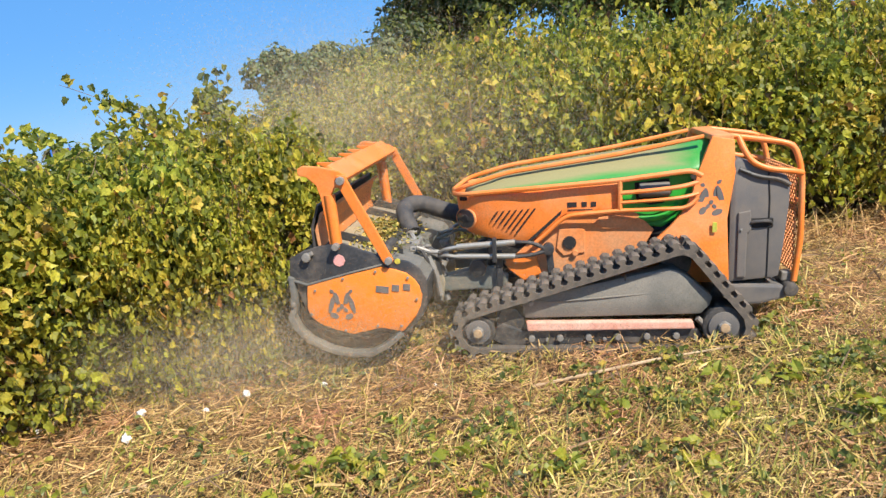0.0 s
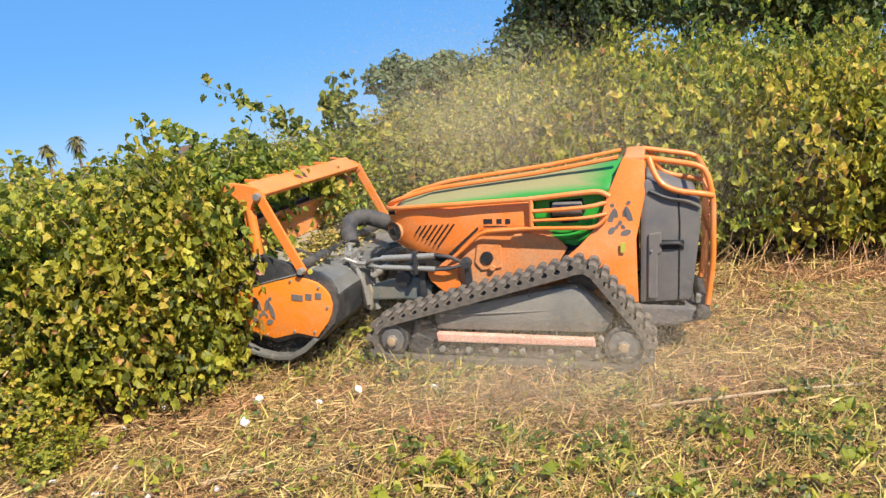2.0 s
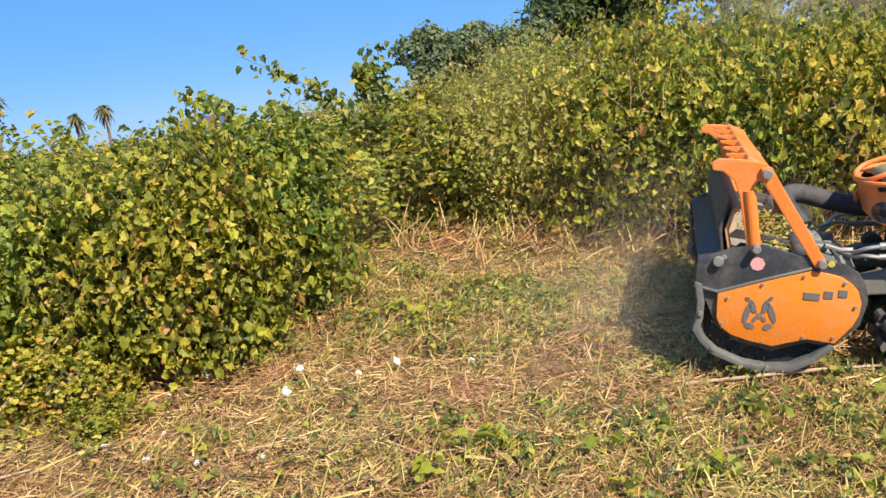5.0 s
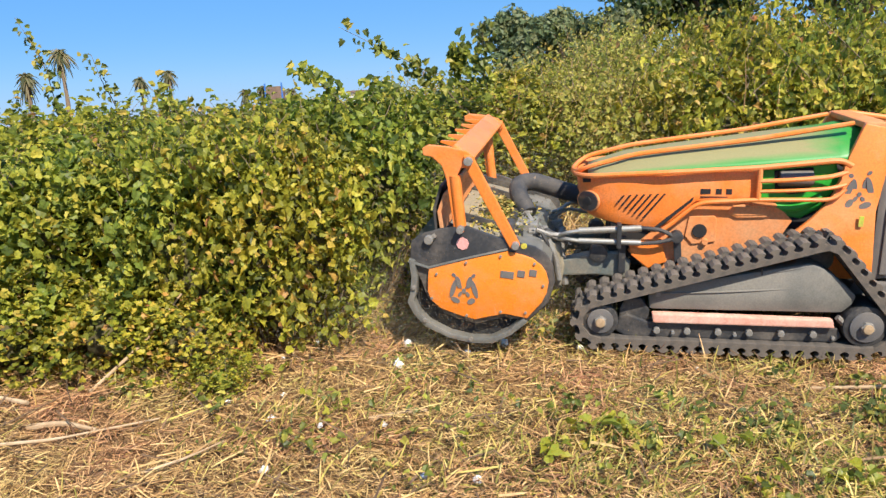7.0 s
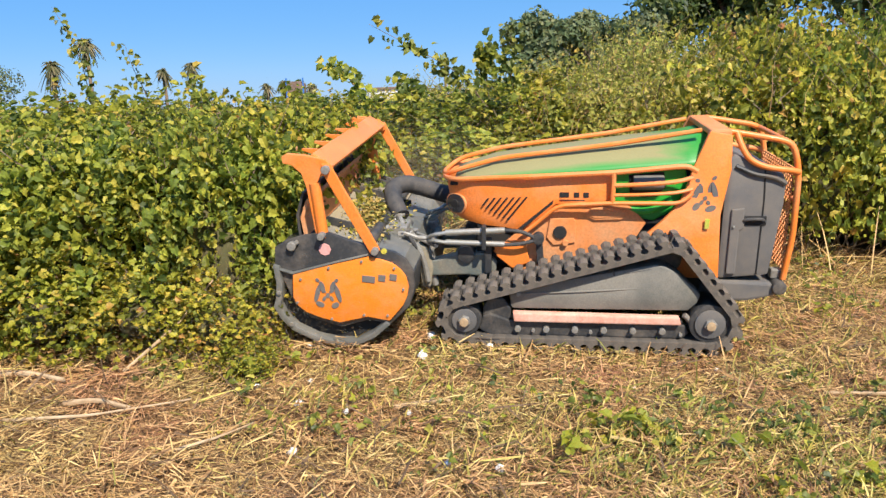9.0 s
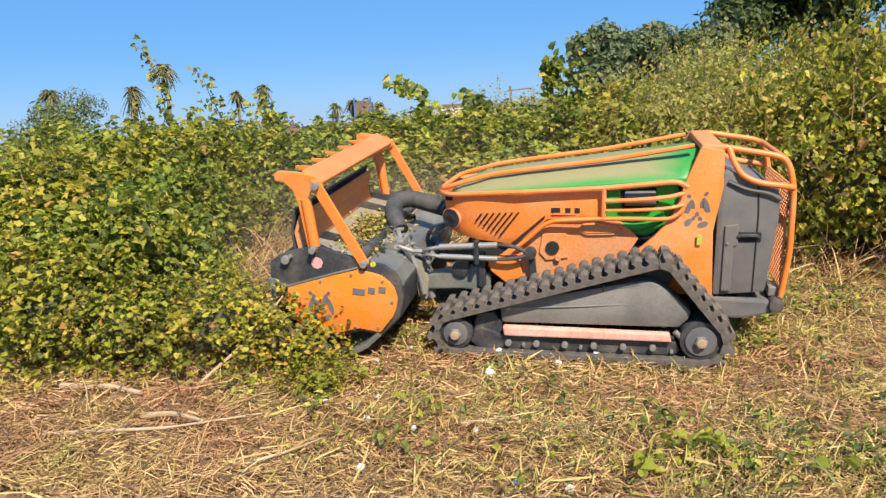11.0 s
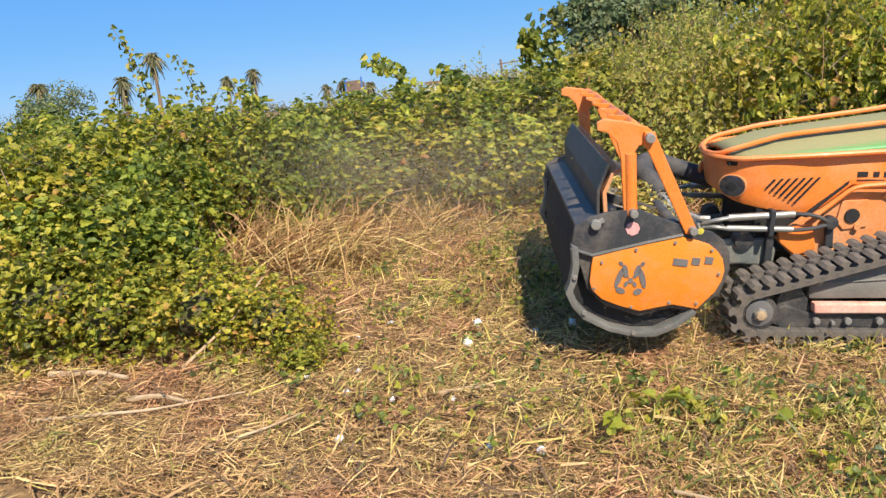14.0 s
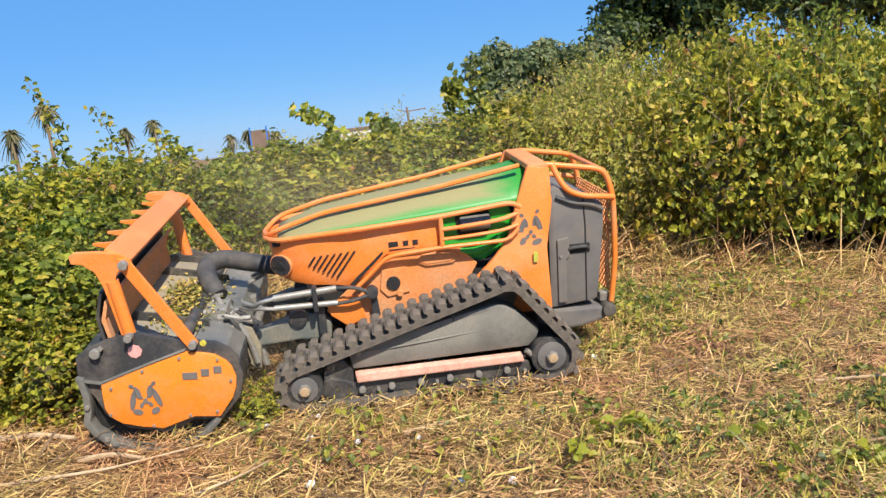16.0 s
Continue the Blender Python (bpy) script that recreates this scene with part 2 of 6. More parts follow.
SLEEVE = surface("hose_sleeve", (0.035, 0.036, 0.040), (0.12, 0.105, 0.09), 0.7, 0, 9, 0.5, 0.4, 240)
DECK = surface("dirty_steel_deck", (0.24, 0.225, 0.19), (0.36, 0.29, 0.17), 0.7, 0.1, 3.5, 0.6, 0.1, 160)
ARM = surface("grey_green_arm", (0.16, 0.18, 0.16), (0.25, 0.22, 0.17), 0.5, 0.2, 8, 0.5, 0.12, 90)
PINK = surface("faded_sticker", (0.75, 0.36, 0.33), (0.62, 0.45, 0.38), 0.6, 0, 20, 0.4, 0.05, 90)
YELLOW = surface("yellow_sticker", (0.68, 0.60, 0.06), (0.3, 0.26, 0.08), 0.5, 0, 40, 0.5, 0.05, 90)
LIME = surface("lime_sticker", (0.42, 0.55, 0.06), (0.55, 0.35, 0.08), 0.5, 0, 60, 0.5, 0.05, 90)
LENS = surface("lamp_lens", (0.03, 0.03, 0.035), (0.08, 0.07, 0.06), 0.12, 0, 10, 0.3, 0.02, 60, coat=0.6)
WHITE = surface("white_chip", (0.80, 0.79, 0.76), (0.60, 0.55, 0.48), 0.75, 0, 18, 0.4, 0.3, 60)
BARK = surface("bark", (0.17, 0.115, 0.07), (0.30, 0.23, 0.16), 0.85, 0, 9, 0.5, 0.4, 70)
TWIG = surface("dark_twig", (0.10, 0.058, 0.030), (0.22, 0.14, 0.08), 0.95, 0, 9, 0.5, 0.3, 70)
STICK = surface("dry_wood", (0.40, 0.27, 0.15), (0.55, 0.42, 0.27), 0.8, 0, 8, 0.5, 0.3, 90)
# core colours of the bushes: the shade deep between leaves is put into them
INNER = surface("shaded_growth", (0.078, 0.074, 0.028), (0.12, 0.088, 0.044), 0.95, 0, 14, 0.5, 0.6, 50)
INNER_PALE = surface("pale_bush_core_shade", (0.15, 0.15, 0.045), (0.22, 0.18, 0.08), 0.95, 0, 14, 0.5, 0.6, 50)

LEAF = leafy("vine_leaf", [(0.0, (0.07, 0.088, 0.016)), (0.28, (0.21, 0.225, 0.026)), (0.6, (0.41, 0.39, 0.042)), (0.88, (0.59, 0.50, 0.06)), (0.97, (0.62, 0.42, 0.085)), (1.0, (0.42, 0.20, 0.07))], 0.48, 0.5, 0.75)
LEAF_GREEN = leafy("green_leaf", [(0.0, (0.065, 0.10, 0.02)), (0.42, (0.225, 0.275, 0.038)), (0.8, (0.43, 0.44, 0.055)), (1.0, (0.60, 0.51, 0.08))], 0.48, 0.5, 0.75)
LEAF_BANK = leafy("bank_leaf", [(0.0, (0.19, 0.205, 0.04)), (0.35, (0.34, 0.34, 0.06)), (0.75, (0.49, 0.45, 0.09)), (0.95, (0.60, 0.48, 0.14)), (1.0, (0.46, 0.29, 0.11))], 0.5, 0.5, 0.9)
LEAF_TREE = leafy("tree_leaf", [(0.0, (0.03, 0.055, 0.016)), (0.6, (0.06, 0.095, 0.022)), (1.0, (0.13, 0.15, 0.03))])
LEAF_GREY = leafy("grey_green_leaf", [(0.0, (0.10, 0.14, 0.06)), (0.6, (0.17, 0.21, 0.09)), (1.0, (0.27, 0.27, 0.12))])
PALM = leafy("palm_frond", [(0.0, (0.07, 0.08, 0.03)), (0.6, (0.15, 0.14, 0.06)), (1.0, (0.30, 0.24, 0.12))])
STRAW = leafy("straw", [(0.0, (0.17, 0.092, 0.038)), (0.3, (0.37, 0.212, 0.085)), (0.68, (0.57, 0.355, 0.14)), (0.93, (0.72, 0.50, 0.21)), (1.0, (0.44, 0.38, 0.08))], 0.15, 0.6)
GRASS = leafy("green_grass", [(0.0, (0.09, 0.11, 0.02)), (0.4, (0.25, 0.235, 0.04)), (0.7, (0.46, 0.36, 0.08)), (1.0, (0.68, 0.50, 0.15))], 0.25)
WEED = leafy("weed_leaf", [(0.0, (0.065, 0.09, 0.02)), (0.5, (0.16, 0.185, 0.03)), (0.8, (0.31, 0.305, 0.05)), (1.0, (0.50, 0.42, 0.07))], 0.4, 0.45)
DEBRIS = leafy("flying_debris", [(0.0, (0.35, 0.26, 0.15)), (0.6, (0.50, 0.40, 0.25)), (1.0, (0.22, 0.24, 0.05))], 0.3)


def soil():
    m, nt, nodes, links, b = nodes_of("mulched_soil")
    co = nodes.new("ShaderNodeTexCoord")
    a = nodes.new("ShaderNodeTexNoise")
    a.inputs["Scale"].default_value, a.inputs["Detail"].default_value = 1.1, 9
    f = nodes.new("ShaderNodeTexNoise")
    f.inputs["Scale"].default_value, f.inputs["Detail"].default_value = 38, 8
    for n in (a, f):
        links.new(co.outputs["Object"], n.inputs["Vector"])
    r = ramp(nodes, [(0.32, (0.17, 0.10, 0.048)), (0.5, (0.25, 0.15, 0.068)), (0.62, (0.22, 0.15, 0.06)), (0.75, (0.14, 0.11, 0.04))])
    links.new(a.outputs["Fac"], r.inputs[0])
    mx = nodes.new("ShaderNodeMix")
    mx.data_type, mx.blend_type = "RGBA", "MULTIPLY"
    mx.inputs["Factor"].default_value = 0.8
    r2 = ramp(nodes, [(0.3, (0.4, 0.36, 0.32)), (0.7, (1.25, 1.2, 1.1))])
    links.new(f.outputs["Fac"], r2.inputs[0])
    links.new(r.outputs[0], mx.inputs["A"])
    links.new(r2.outputs[0], mx.inputs["B"])
    links.new(mx.outputs["Result"], b.inputs["Base Color"])
    b.inputs["Roughness"].default_value = 0.95
    bp = nodes.new("ShaderNodeBump")
    bp.inputs["Strength"].default_value, bp.inputs["Distance"].default_value = 0.8, 0.02
    links.new(f.outputs["Fac"], bp.inputs["Height"])
    links.new(bp.outputs[0], b.inputs["Normal"])
    return m


SOIL = soil()


# ---- mesh helpers ----
def part(name, bm, material, parent=None, label="", smooth=False):
    me = bpy.data.meshes.new(name)
    bmesh.ops.recalc_face_normals(bm, faces=bm.faces)
    bm.to_mesh(me)
    bm.free()
    me.materials.append(material)
    if smooth:
        me.shade_smooth()
        me.set_sharp_from_angle(angle=radians(40))
    ob = new(name, me)
    ob.parent = parent
    if label:
        ob["label"] = label
    return ob


def bevelled(bm, width, segments=2):
    if width > 0:
        edges = [e for e in bm.edges if len(e.link_faces) == 2 and e.calc_face_angle(0) > 0.5]
        bmesh.ops.bevel(bm, geom=edges, offset=width, segments=segments, profile=0.6, affect="EDGES", clamp_overlap=True)
    return bm


def prism(poly, y0, y1, bevel=0.006, bm=None, shape=None):
    """A plate with the outline poly (x, z), from y0 to y1; shape moves its points."""
    own = bmesh.new()
    lower = [own.verts.new((x, y0, z)) for x, z in poly]
    upper = [own.verts.new((x, y1, z)) for x, z in poly]
    own.faces.new(lower)
    own.faces.new(upper[::-1])
    for i in range(len(poly)):
        j = (i + 1) % len(poly)
        own.faces.new((lower[i], upper[i], upper[j], lower[j]))
    bmesh.ops.recalc_face_normals(own, faces=own.faces)
    bevelled(own, bevel)
    if shape:
        for v in own.verts:
            v.co = shape(v.co)
    return merged(bm, own)


def merged(bm, own):
    if bm is None:
        return own
    me = bpy.data.meshes.new("tmp")
    own.to_mesh(me)
    own.free()
    bm.from_mesh(me)
    bpy.data.meshes.remove(me)
    return bm


def box(cx, cy, cz, sx, sy, sz, bevel=0.005, bm=None, turn=None):
    own = bmesh.new()
    bmesh.ops.create_cube(own, size=1, matrix=Matrix.Diagonal((sx, sy, sz, 1)))
    bevelled(own, bevel)
    bmesh.ops.transform(own, matrix=Matrix.Translation((cx, cy, cz)) @ (turn or Matrix()), verts=own.verts)
    return merged(bm, own)


def disc(cx, cy, cz, r, depth, n=20, bevel=0.004, bm=None, axis="Y", r2=None):
    own = bmesh.new()
    bmesh.ops.create_cone(own, cap_ends=True, segments=n, radius1=r, radius2=r if r2 is None else r2, depth=depth)
    bevelled(own, bevel)
    turn = {"Y": Matrix.Rotation(math.pi / 2, 4, "X"), "X": Matrix.Rotation(math.pi / 2, 4, "Y"), "Z": Matrix()}[axis]
    bmesh.ops.transform(own, matrix=Matrix.Translation((cx, cy, cz)) @ turn, verts=own.verts)
    return merged(bm, own)


def rounded(points, bend=0.04, steps=4, closed=False):
    pts = [Vector(p) for p in points]
    out = [] if closed else [pts[0]]
    span = range(len(pts)) if closed else range(1, len(pts) - 1)
    for i in span:
        a, b, c = pts[i - 1], pts[i], pts[(i + 1) % len(pts)]
        d1, d2 = min(bend, (a - b).length * 0.45), min(bend, (c - b).length * 0.45)
        p, q = b + (a - b).normalized() * d1, b + (c - b).normalized() * d2
        for k in range(steps + 1):
            t = k / steps
            out.append(p.lerp(b, t).lerp(b.lerp(q, t), t))
    if not closed:
        out.append(pts[-1])
    return out


def tube(points, r, n=8, bm=None, bend=0.04, r_end=None, ribs=0):
    pts = rounded(points, bend) if bend else [Vector(p) for p in points]
    own = bmesh.new()
    rings, up = [], None
    for i, p in enumerate(pts):
        d = (pts[min(i + 1, len(pts) - 1)] - pts[max(i - 1, 0)]).normalized()
        if up is None:
            up = d.orthogonal().normalized()
        up = (up - d * up.dot(d)).normalized()
        side = d.cross(up)
        rr = r if r_end is None else r + (r_end - r) * i / max(1, len(pts) - 1)
        if ribs and i % 2:
            rr *= 1.12
        rings.append([own.verts.new(p + (up * math.cos(a) + side * math.sin(a)) * rr) for a in (2 * math.pi * k / n for k in range(n))])
    for a, b in zip(rings, rings[1:]):
        for k in range(n):
            own.faces.new((a[k], a[(k + 1) % n], b[(k + 1) % n], b[k]))
    own.faces.new(rings[0][::-1])
    own.faces.new(rings[-1])
    return merged(bm, own)


def mesh_of(name, verts, faces, material):
    me = bpy.data.meshes.new(name)
    me.from_pydata(verts.tolist() if hasattr(verts, "tolist") else verts, [], faces.tolist() if hasattr(faces, "tolist") else faces)
    me.materials.append(material)
    return me


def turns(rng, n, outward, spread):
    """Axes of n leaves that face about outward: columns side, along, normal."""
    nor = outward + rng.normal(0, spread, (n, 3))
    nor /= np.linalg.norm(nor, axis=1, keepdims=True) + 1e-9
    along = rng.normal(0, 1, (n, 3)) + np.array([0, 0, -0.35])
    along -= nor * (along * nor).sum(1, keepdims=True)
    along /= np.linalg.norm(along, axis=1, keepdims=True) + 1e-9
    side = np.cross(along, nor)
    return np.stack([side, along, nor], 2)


LOBED = np.array([(0, 0, 0), (0, 1.0, -0.26), (0, 0.42, -0.04), (0.19, -0.12, 0.03), (0.44, 0.10, 0.20), (0.335, 0.34, 0.17), (0.375, 0.58, 0.12), (0.17, 0.74, 0.0),
                  (-0.20, -0.10, 0.06), (-0.41, 0.13, 0.26), (-0.31, 0.36, 0.21), (-0.34, 0.60, 0.18), (-0.17, 0.74, 0.02)])
LOBED_FACES = [(0, 3, 4, 2), (2, 4, 5), (2, 5, 6, 7), (2, 7, 1), (0, 2, 9, 8), (2, 10, 9), (2, 12, 11, 10), (2, 1, 12)]
OVAL = np.array([(0, 0, 0), (0.30, 0.45, 0.09), (0, 1.0, -0.06), (-0.30, 0.45, 0.09)])
OVAL_FACES = [(0, 1, 2), (0, 2, 3)]


def leaf_mesh(name, pos, frames, size, shape, faces, material):
    n, k = len(pos), len(shape)
    v = np.einsum("nij,kj->nki", frames, shape) * size[:, None, None] + pos[:, None, :]
    f = [tuple(i * k + a for a in face) for i in range(n) for face in faces]
    return mesh_of(name, v.reshape(-1, 3), f, material)

# ---- ground ----
def ground_height(x, y):
    d = math.hypot(x, y - 3)
    k = min(1.0, max(0.0, (d - 11) / 25))
    k = k * k * (3 - 2 * k)
    near = SLOPE_X * x + SLOPE_Y * y
    far = -1.6
    bump = 0.012 * noise.noise((x * 1.7, y * 1.7, 0)) + 0.03 * noise.noise((x * 0.5, y * 0.5, 4))
    return near * (1 - k) + far * k + bump * (1 - k) - 0.02


def build_ground():
    bm = bmesh.new()
    radii = [0.12 * i for i in range(1, 70)] + [8.5 * 1.16 ** i for i in range(1, 42)]
    rings, seg = [], 120
    centre = bm.verts.new((0, 3, ground_height(0, 3)))
    for r in radii:
        ring = []
        for k in range(seg):
            a = 2 * math.pi * k / seg
            x, y = r * math.cos(a), 3 + r * math.sin(a)
            ring.append(bm.verts.new((x, y, ground_height(x, y))))
        rings.append(ring)
    for k in range(seg):
        bm.faces.new((centre, rings[0][k], rings[0][(k + 1) % seg]))
    for a, b in zip(rings, rings[1:]):
        for k in range(seg):
            bm.faces.new((a[k], b[k], b[(k + 1) % seg], a[(k + 1) % seg]))
    g = part("ground", bm, SOIL, None, "", True)
    tagged(g, "brown mulched field soil covered with shredded dry stalks", "ground", kind="structure")


build_ground()


def clear_of_hedge(x, y):
    """Whether a spot of the field lies in the cleared strip."""
    back = np.interp(x, [-6, -3.9, -2.8, -1.5, 0, 1, 4], [4.2, 4.8, 5.7, 6.2, 5.9, 5.7, 5.7])
    return y < back


def heaped(x, y):
    """Height of the loose heaps and tufts in which the mulch lies."""
    h = np.sin(5.1 * x + 2.2 * np.sin(3.3 * y)) * np.sin(7.3 * y + 1.7 * np.sin(4.1 * x)) + 0.7 * np.sin(13.7 * x + 2.9 * y) * np.sin(17.1 * y - 5.3 * x)
    return 0.032 * np.clip(h + 0.25, 0, 1.4)


def strands(name, count, area, length, width, lift, material, seed, upright=0.0, label="", category="", keep=None):
    """Loose stalks: bent ribbons of three pieces, lying or leaning on the field."""
    rng = np.random.default_rng(seed)
    x = rng.uniform(area[0], area[1], count)
    y = area[2] + (area[3] - area[2]) * rng.uniform(0, 1, count) ** 1.25
    ok = clear_of_hedge(x, y)
    if keep is not None:
        ok &= keep(x, y, rng)
    x, y = x[ok], y[ok]
    n = len(x)
    a = rng.normal(0.15, 1.0, n) + np.where(rng.uniform(0, 1, n) < 0.3, 1.4, 0)
    L = rng.uniform(*length, n) * rng.choice([0.5, 0.8, 1.0], n)
    w = rng.uniform(*width, n)
    tilt = rng.normal(0, 0.16, n) + upright * rng.uniform(0.2, 1.4, n)
    d = np.stack([np.cos(a) * np.cos(tilt), np.sin(a) * np.cos(tilt), np.sin(tilt)], 1)
    s = np.stack([-np.sin(a), np.cos(a), rng.normal(0, 0.5, n)], 1)
    base = np.stack([x, y, heaped(x, y) * rng.uniform(0.2, 1, n) + rng.uniform(*lift, n) + np.maximum(0, -np.sin(tilt)) * L * 0.5], 1)
    bend = rng.normal(0, 0.10, (n, 3)) * L[:, None]
    bend[:, 2] = -np.abs(bend[:, 2]) * 0.5 - upright * 0.15 * L
    v = np.empty((n, 8, 3))
    for k, u in enumerate((0, 0.33, 0.66, 1.0)):
        p = base + d * (L * u)[:, None] + bend * (u * u)
        ww = (w * (1, 1, 0.9, 0.35)[k])[:, None]
        v[:, 2 * k], v[:, 2 * k + 1] = p - s * ww, p + s * ww
    v[:, :, 2] = np.maximum(v[:, :, 2], 0.001)
    i = np.arange(n)[:, None] * 8
    f = np.concatenate([i + np.array([[2 * k, 2 * k + 1, 2 * k + 3, 2 * k + 2]]) for k in range(3)])
    ob = new(name, mesh_of(name, v.reshape(-1, 3), f, material))
    ob.matrix_basis = FIELD
    return tagged(ob, label, category, kind="stuff")


def weedy(x, y, rng):
    """Green patches: mostly in the near right of the cleared strip and beneath the cutting line."""
    p = 1.0 * np.exp(-(((x - 1.2) / 1.2) ** 2 + ((y - 2.7) / 0.6) ** 2)) + 0.5 * np.exp(-(((x + 0.3) / 0.9) ** 2 + ((y - 2.45) / 0.3) ** 2))
    p += 1.2 * np.exp(-(((x + 1.0) / 0.95) ** 2 + ((y - 4.25) / 0.75) ** 2)) + 0.22 * np.exp(-(((x - 0.8) / 1.2) ** 2 + ((y - 4.6) / 0.8) ** 2))
    p += 0.4 * np.exp(-(((x + 1.75) / 0.25) ** 2 + ((y - 2.5) / 0.25) ** 2)) + 0.16 * np.exp(-(((x - 1.9) / 1.0) ** 2 + ((y - 3.7) / 0.8) ** 2)) + 0.04
    return rng.uniform(0, 1, len(x)) < p


strands("straw_mulch", 185000, (-5.2, 3.4, 1.7, 6.3), (0.02, 0.13), (0.0008, 0.0023), (0.0, 0.035), STRAW, 3, label="shredded dry straw and stalks lying on the field", category="straw")
strands("outer_straw", 26000, (-8, 7, -2.5, 1.9), (0.05, 0.25), (0.0015, 0.004), (0.0, 0.03), STRAW, 13, label="loose straw thinning out over the near field", category="straw")
strands("side_straw", 9000, (3.2, 7.0, 1.7, 5.6), (0.04, 0.2), (0.0012, 0.0035), (0.0, 0.03), STRAW, 16, label="loose straw beside the mulched strip", category="straw")
strands("coarse_stalks", 1700, (-5.0, 3.2, 1.8, 6.2), (0.06, 0.26), (0.0016, 0.0040), (0.02, 0.05), STRAW, 4, label="coarse broken dry stalks strewn over the mulch", category="straw")
strands("standing_stubble", 6000, (-5.0, 3.2, 1.8, 6.2), (0.05, 0.16), (0.0012, 0.003), (0.0, 0.02), STRAW, 5, upright=0.8, label="short dry stubble standing out of the mulch", category="stubble")
strands("grass_tufts", 80000, (-4.6, 3.2, 1.8, 6.0), (0.04, 0.14), (0.0014, 0.0036), (0.0, 0.03), GRASS, 6, upright=0.7, label="green and yellow grass growing through the mulch", category="grass", keep=weedy)

strands("dark_twigs", 1500, (-5.0, 3.2, 1.8, 6.2), (0.06, 0.30), (0.0014, 0.0038), (0.03, 0.06), TWIG, 15, label="thin dark broken twigs lying on the straw", category="twigs")


def dry_bank(x, y, rng):
    d = np.abs(y - np.interp(x, [-6, -3.9, -2.8, -1.5, 0, 1, 4], [4.3, 4.6, 5.4, 5.9, 5.45, 5.15, 5.1]))
    return (rng.uniform(0, 1, len(x)) < np.exp(-((d / 0.3) ** 2))) & (rng.uniform(0, 1, len(x)) > 0.75 * (x > 0.4))


strands("dry_stems", 32000, (-4.6, 3.6, 3.6, 6.2), (0.12, 0.58), (0.0015, 0.004), (0.0, 0.06), STRAW, 8, upright=0.75, label="tall dry stems at the foot of the cut hedge", category="dry grass", keep=dry_bank)


def dry_pile(x, y, rng):
    return rng.uniform(0, 1, len(x)) < np.exp(-(((x + 3.15) / 0.45) ** 2 + ((y - 4.25) / 0.40) ** 2))


strands("dry_pile", 14000, (-4.2, -2.0, 3.2, 5.2), (0.2, 0.6), (0.0015, 0.004), (0.0, 0.16), STRAW, 9, upright=0.6, label="heap of broken dry stems left by the mulcher", category="dry grass", keep=dry_pile)


def ground_leaves():
    rng = np.random.default_rng(12)
    m = 800
    cx, cy = rng.uniform(-4.4, 3.2, m), rng.uniform(1.8, 5.4, m)
    ok = clear_of_hedge(cx, cy) & weedy(cx, cy, rng)
    cx, cy = cx[ok], cy[ok]
    k = np.repeat(np.arange(len(cx)), rng.integers(8, 40, len(cx)))
    n = len(k)
    x, y = cx[k] + rng.normal(0, 0.07, n), cy[k] + rng.normal(0, 0.05, n)
    pos = np.stack([x, y, rng.uniform(0.01, 0.09, n)], 1)
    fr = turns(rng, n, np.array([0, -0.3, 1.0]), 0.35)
    ob = new("ground_leaves", leaf_mesh("ground_leaves", pos, fr, rng.uniform(0.014, 0.040, n), LOBED, LOBED_FACES, WEED))
    ob.matrix_basis = FIELD
    tagged(ob, "low green weed leaves among the mulch", "weeds", kind="stuff")


ground_leaves()


# ---- hedge growth in clumps ----
def clump_shape(rng, n, lumps, low=0.02):
    """Points on an uneven dome of radius 1 and height 1, and the way out of it there."""
    th = rng.uniform(0, 2 * math.pi, n)
    z = rng.uniform(low, 1.0, n) ** 0.85
    prof = np.where(z < 0.72, 0.96 + 0.08 * np.sin(z * 3.2), 1.02 * np.sqrt(np.clip(1 - ((z - 0.72) / 0.30) ** 2, 0.02, 1)))
    out = np.stack([np.cos(th), np.sin(th), np.clip((z - 0.45) * 1.6, -0.2, 1.5)], 1)
    out /= np.linalg.norm(out, axis=1, keepdims=True)
    k = np.zeros(n)
    for a, b, c, d in lumps:
        k += d * np.sin(a * th + b + c * z * 6)
    p = np.stack([np.cos(th) * prof * (1 + k), np.sin(th) * prof * (1 + k), z * (1 + 0.6 * k)], 1)
    return p, out


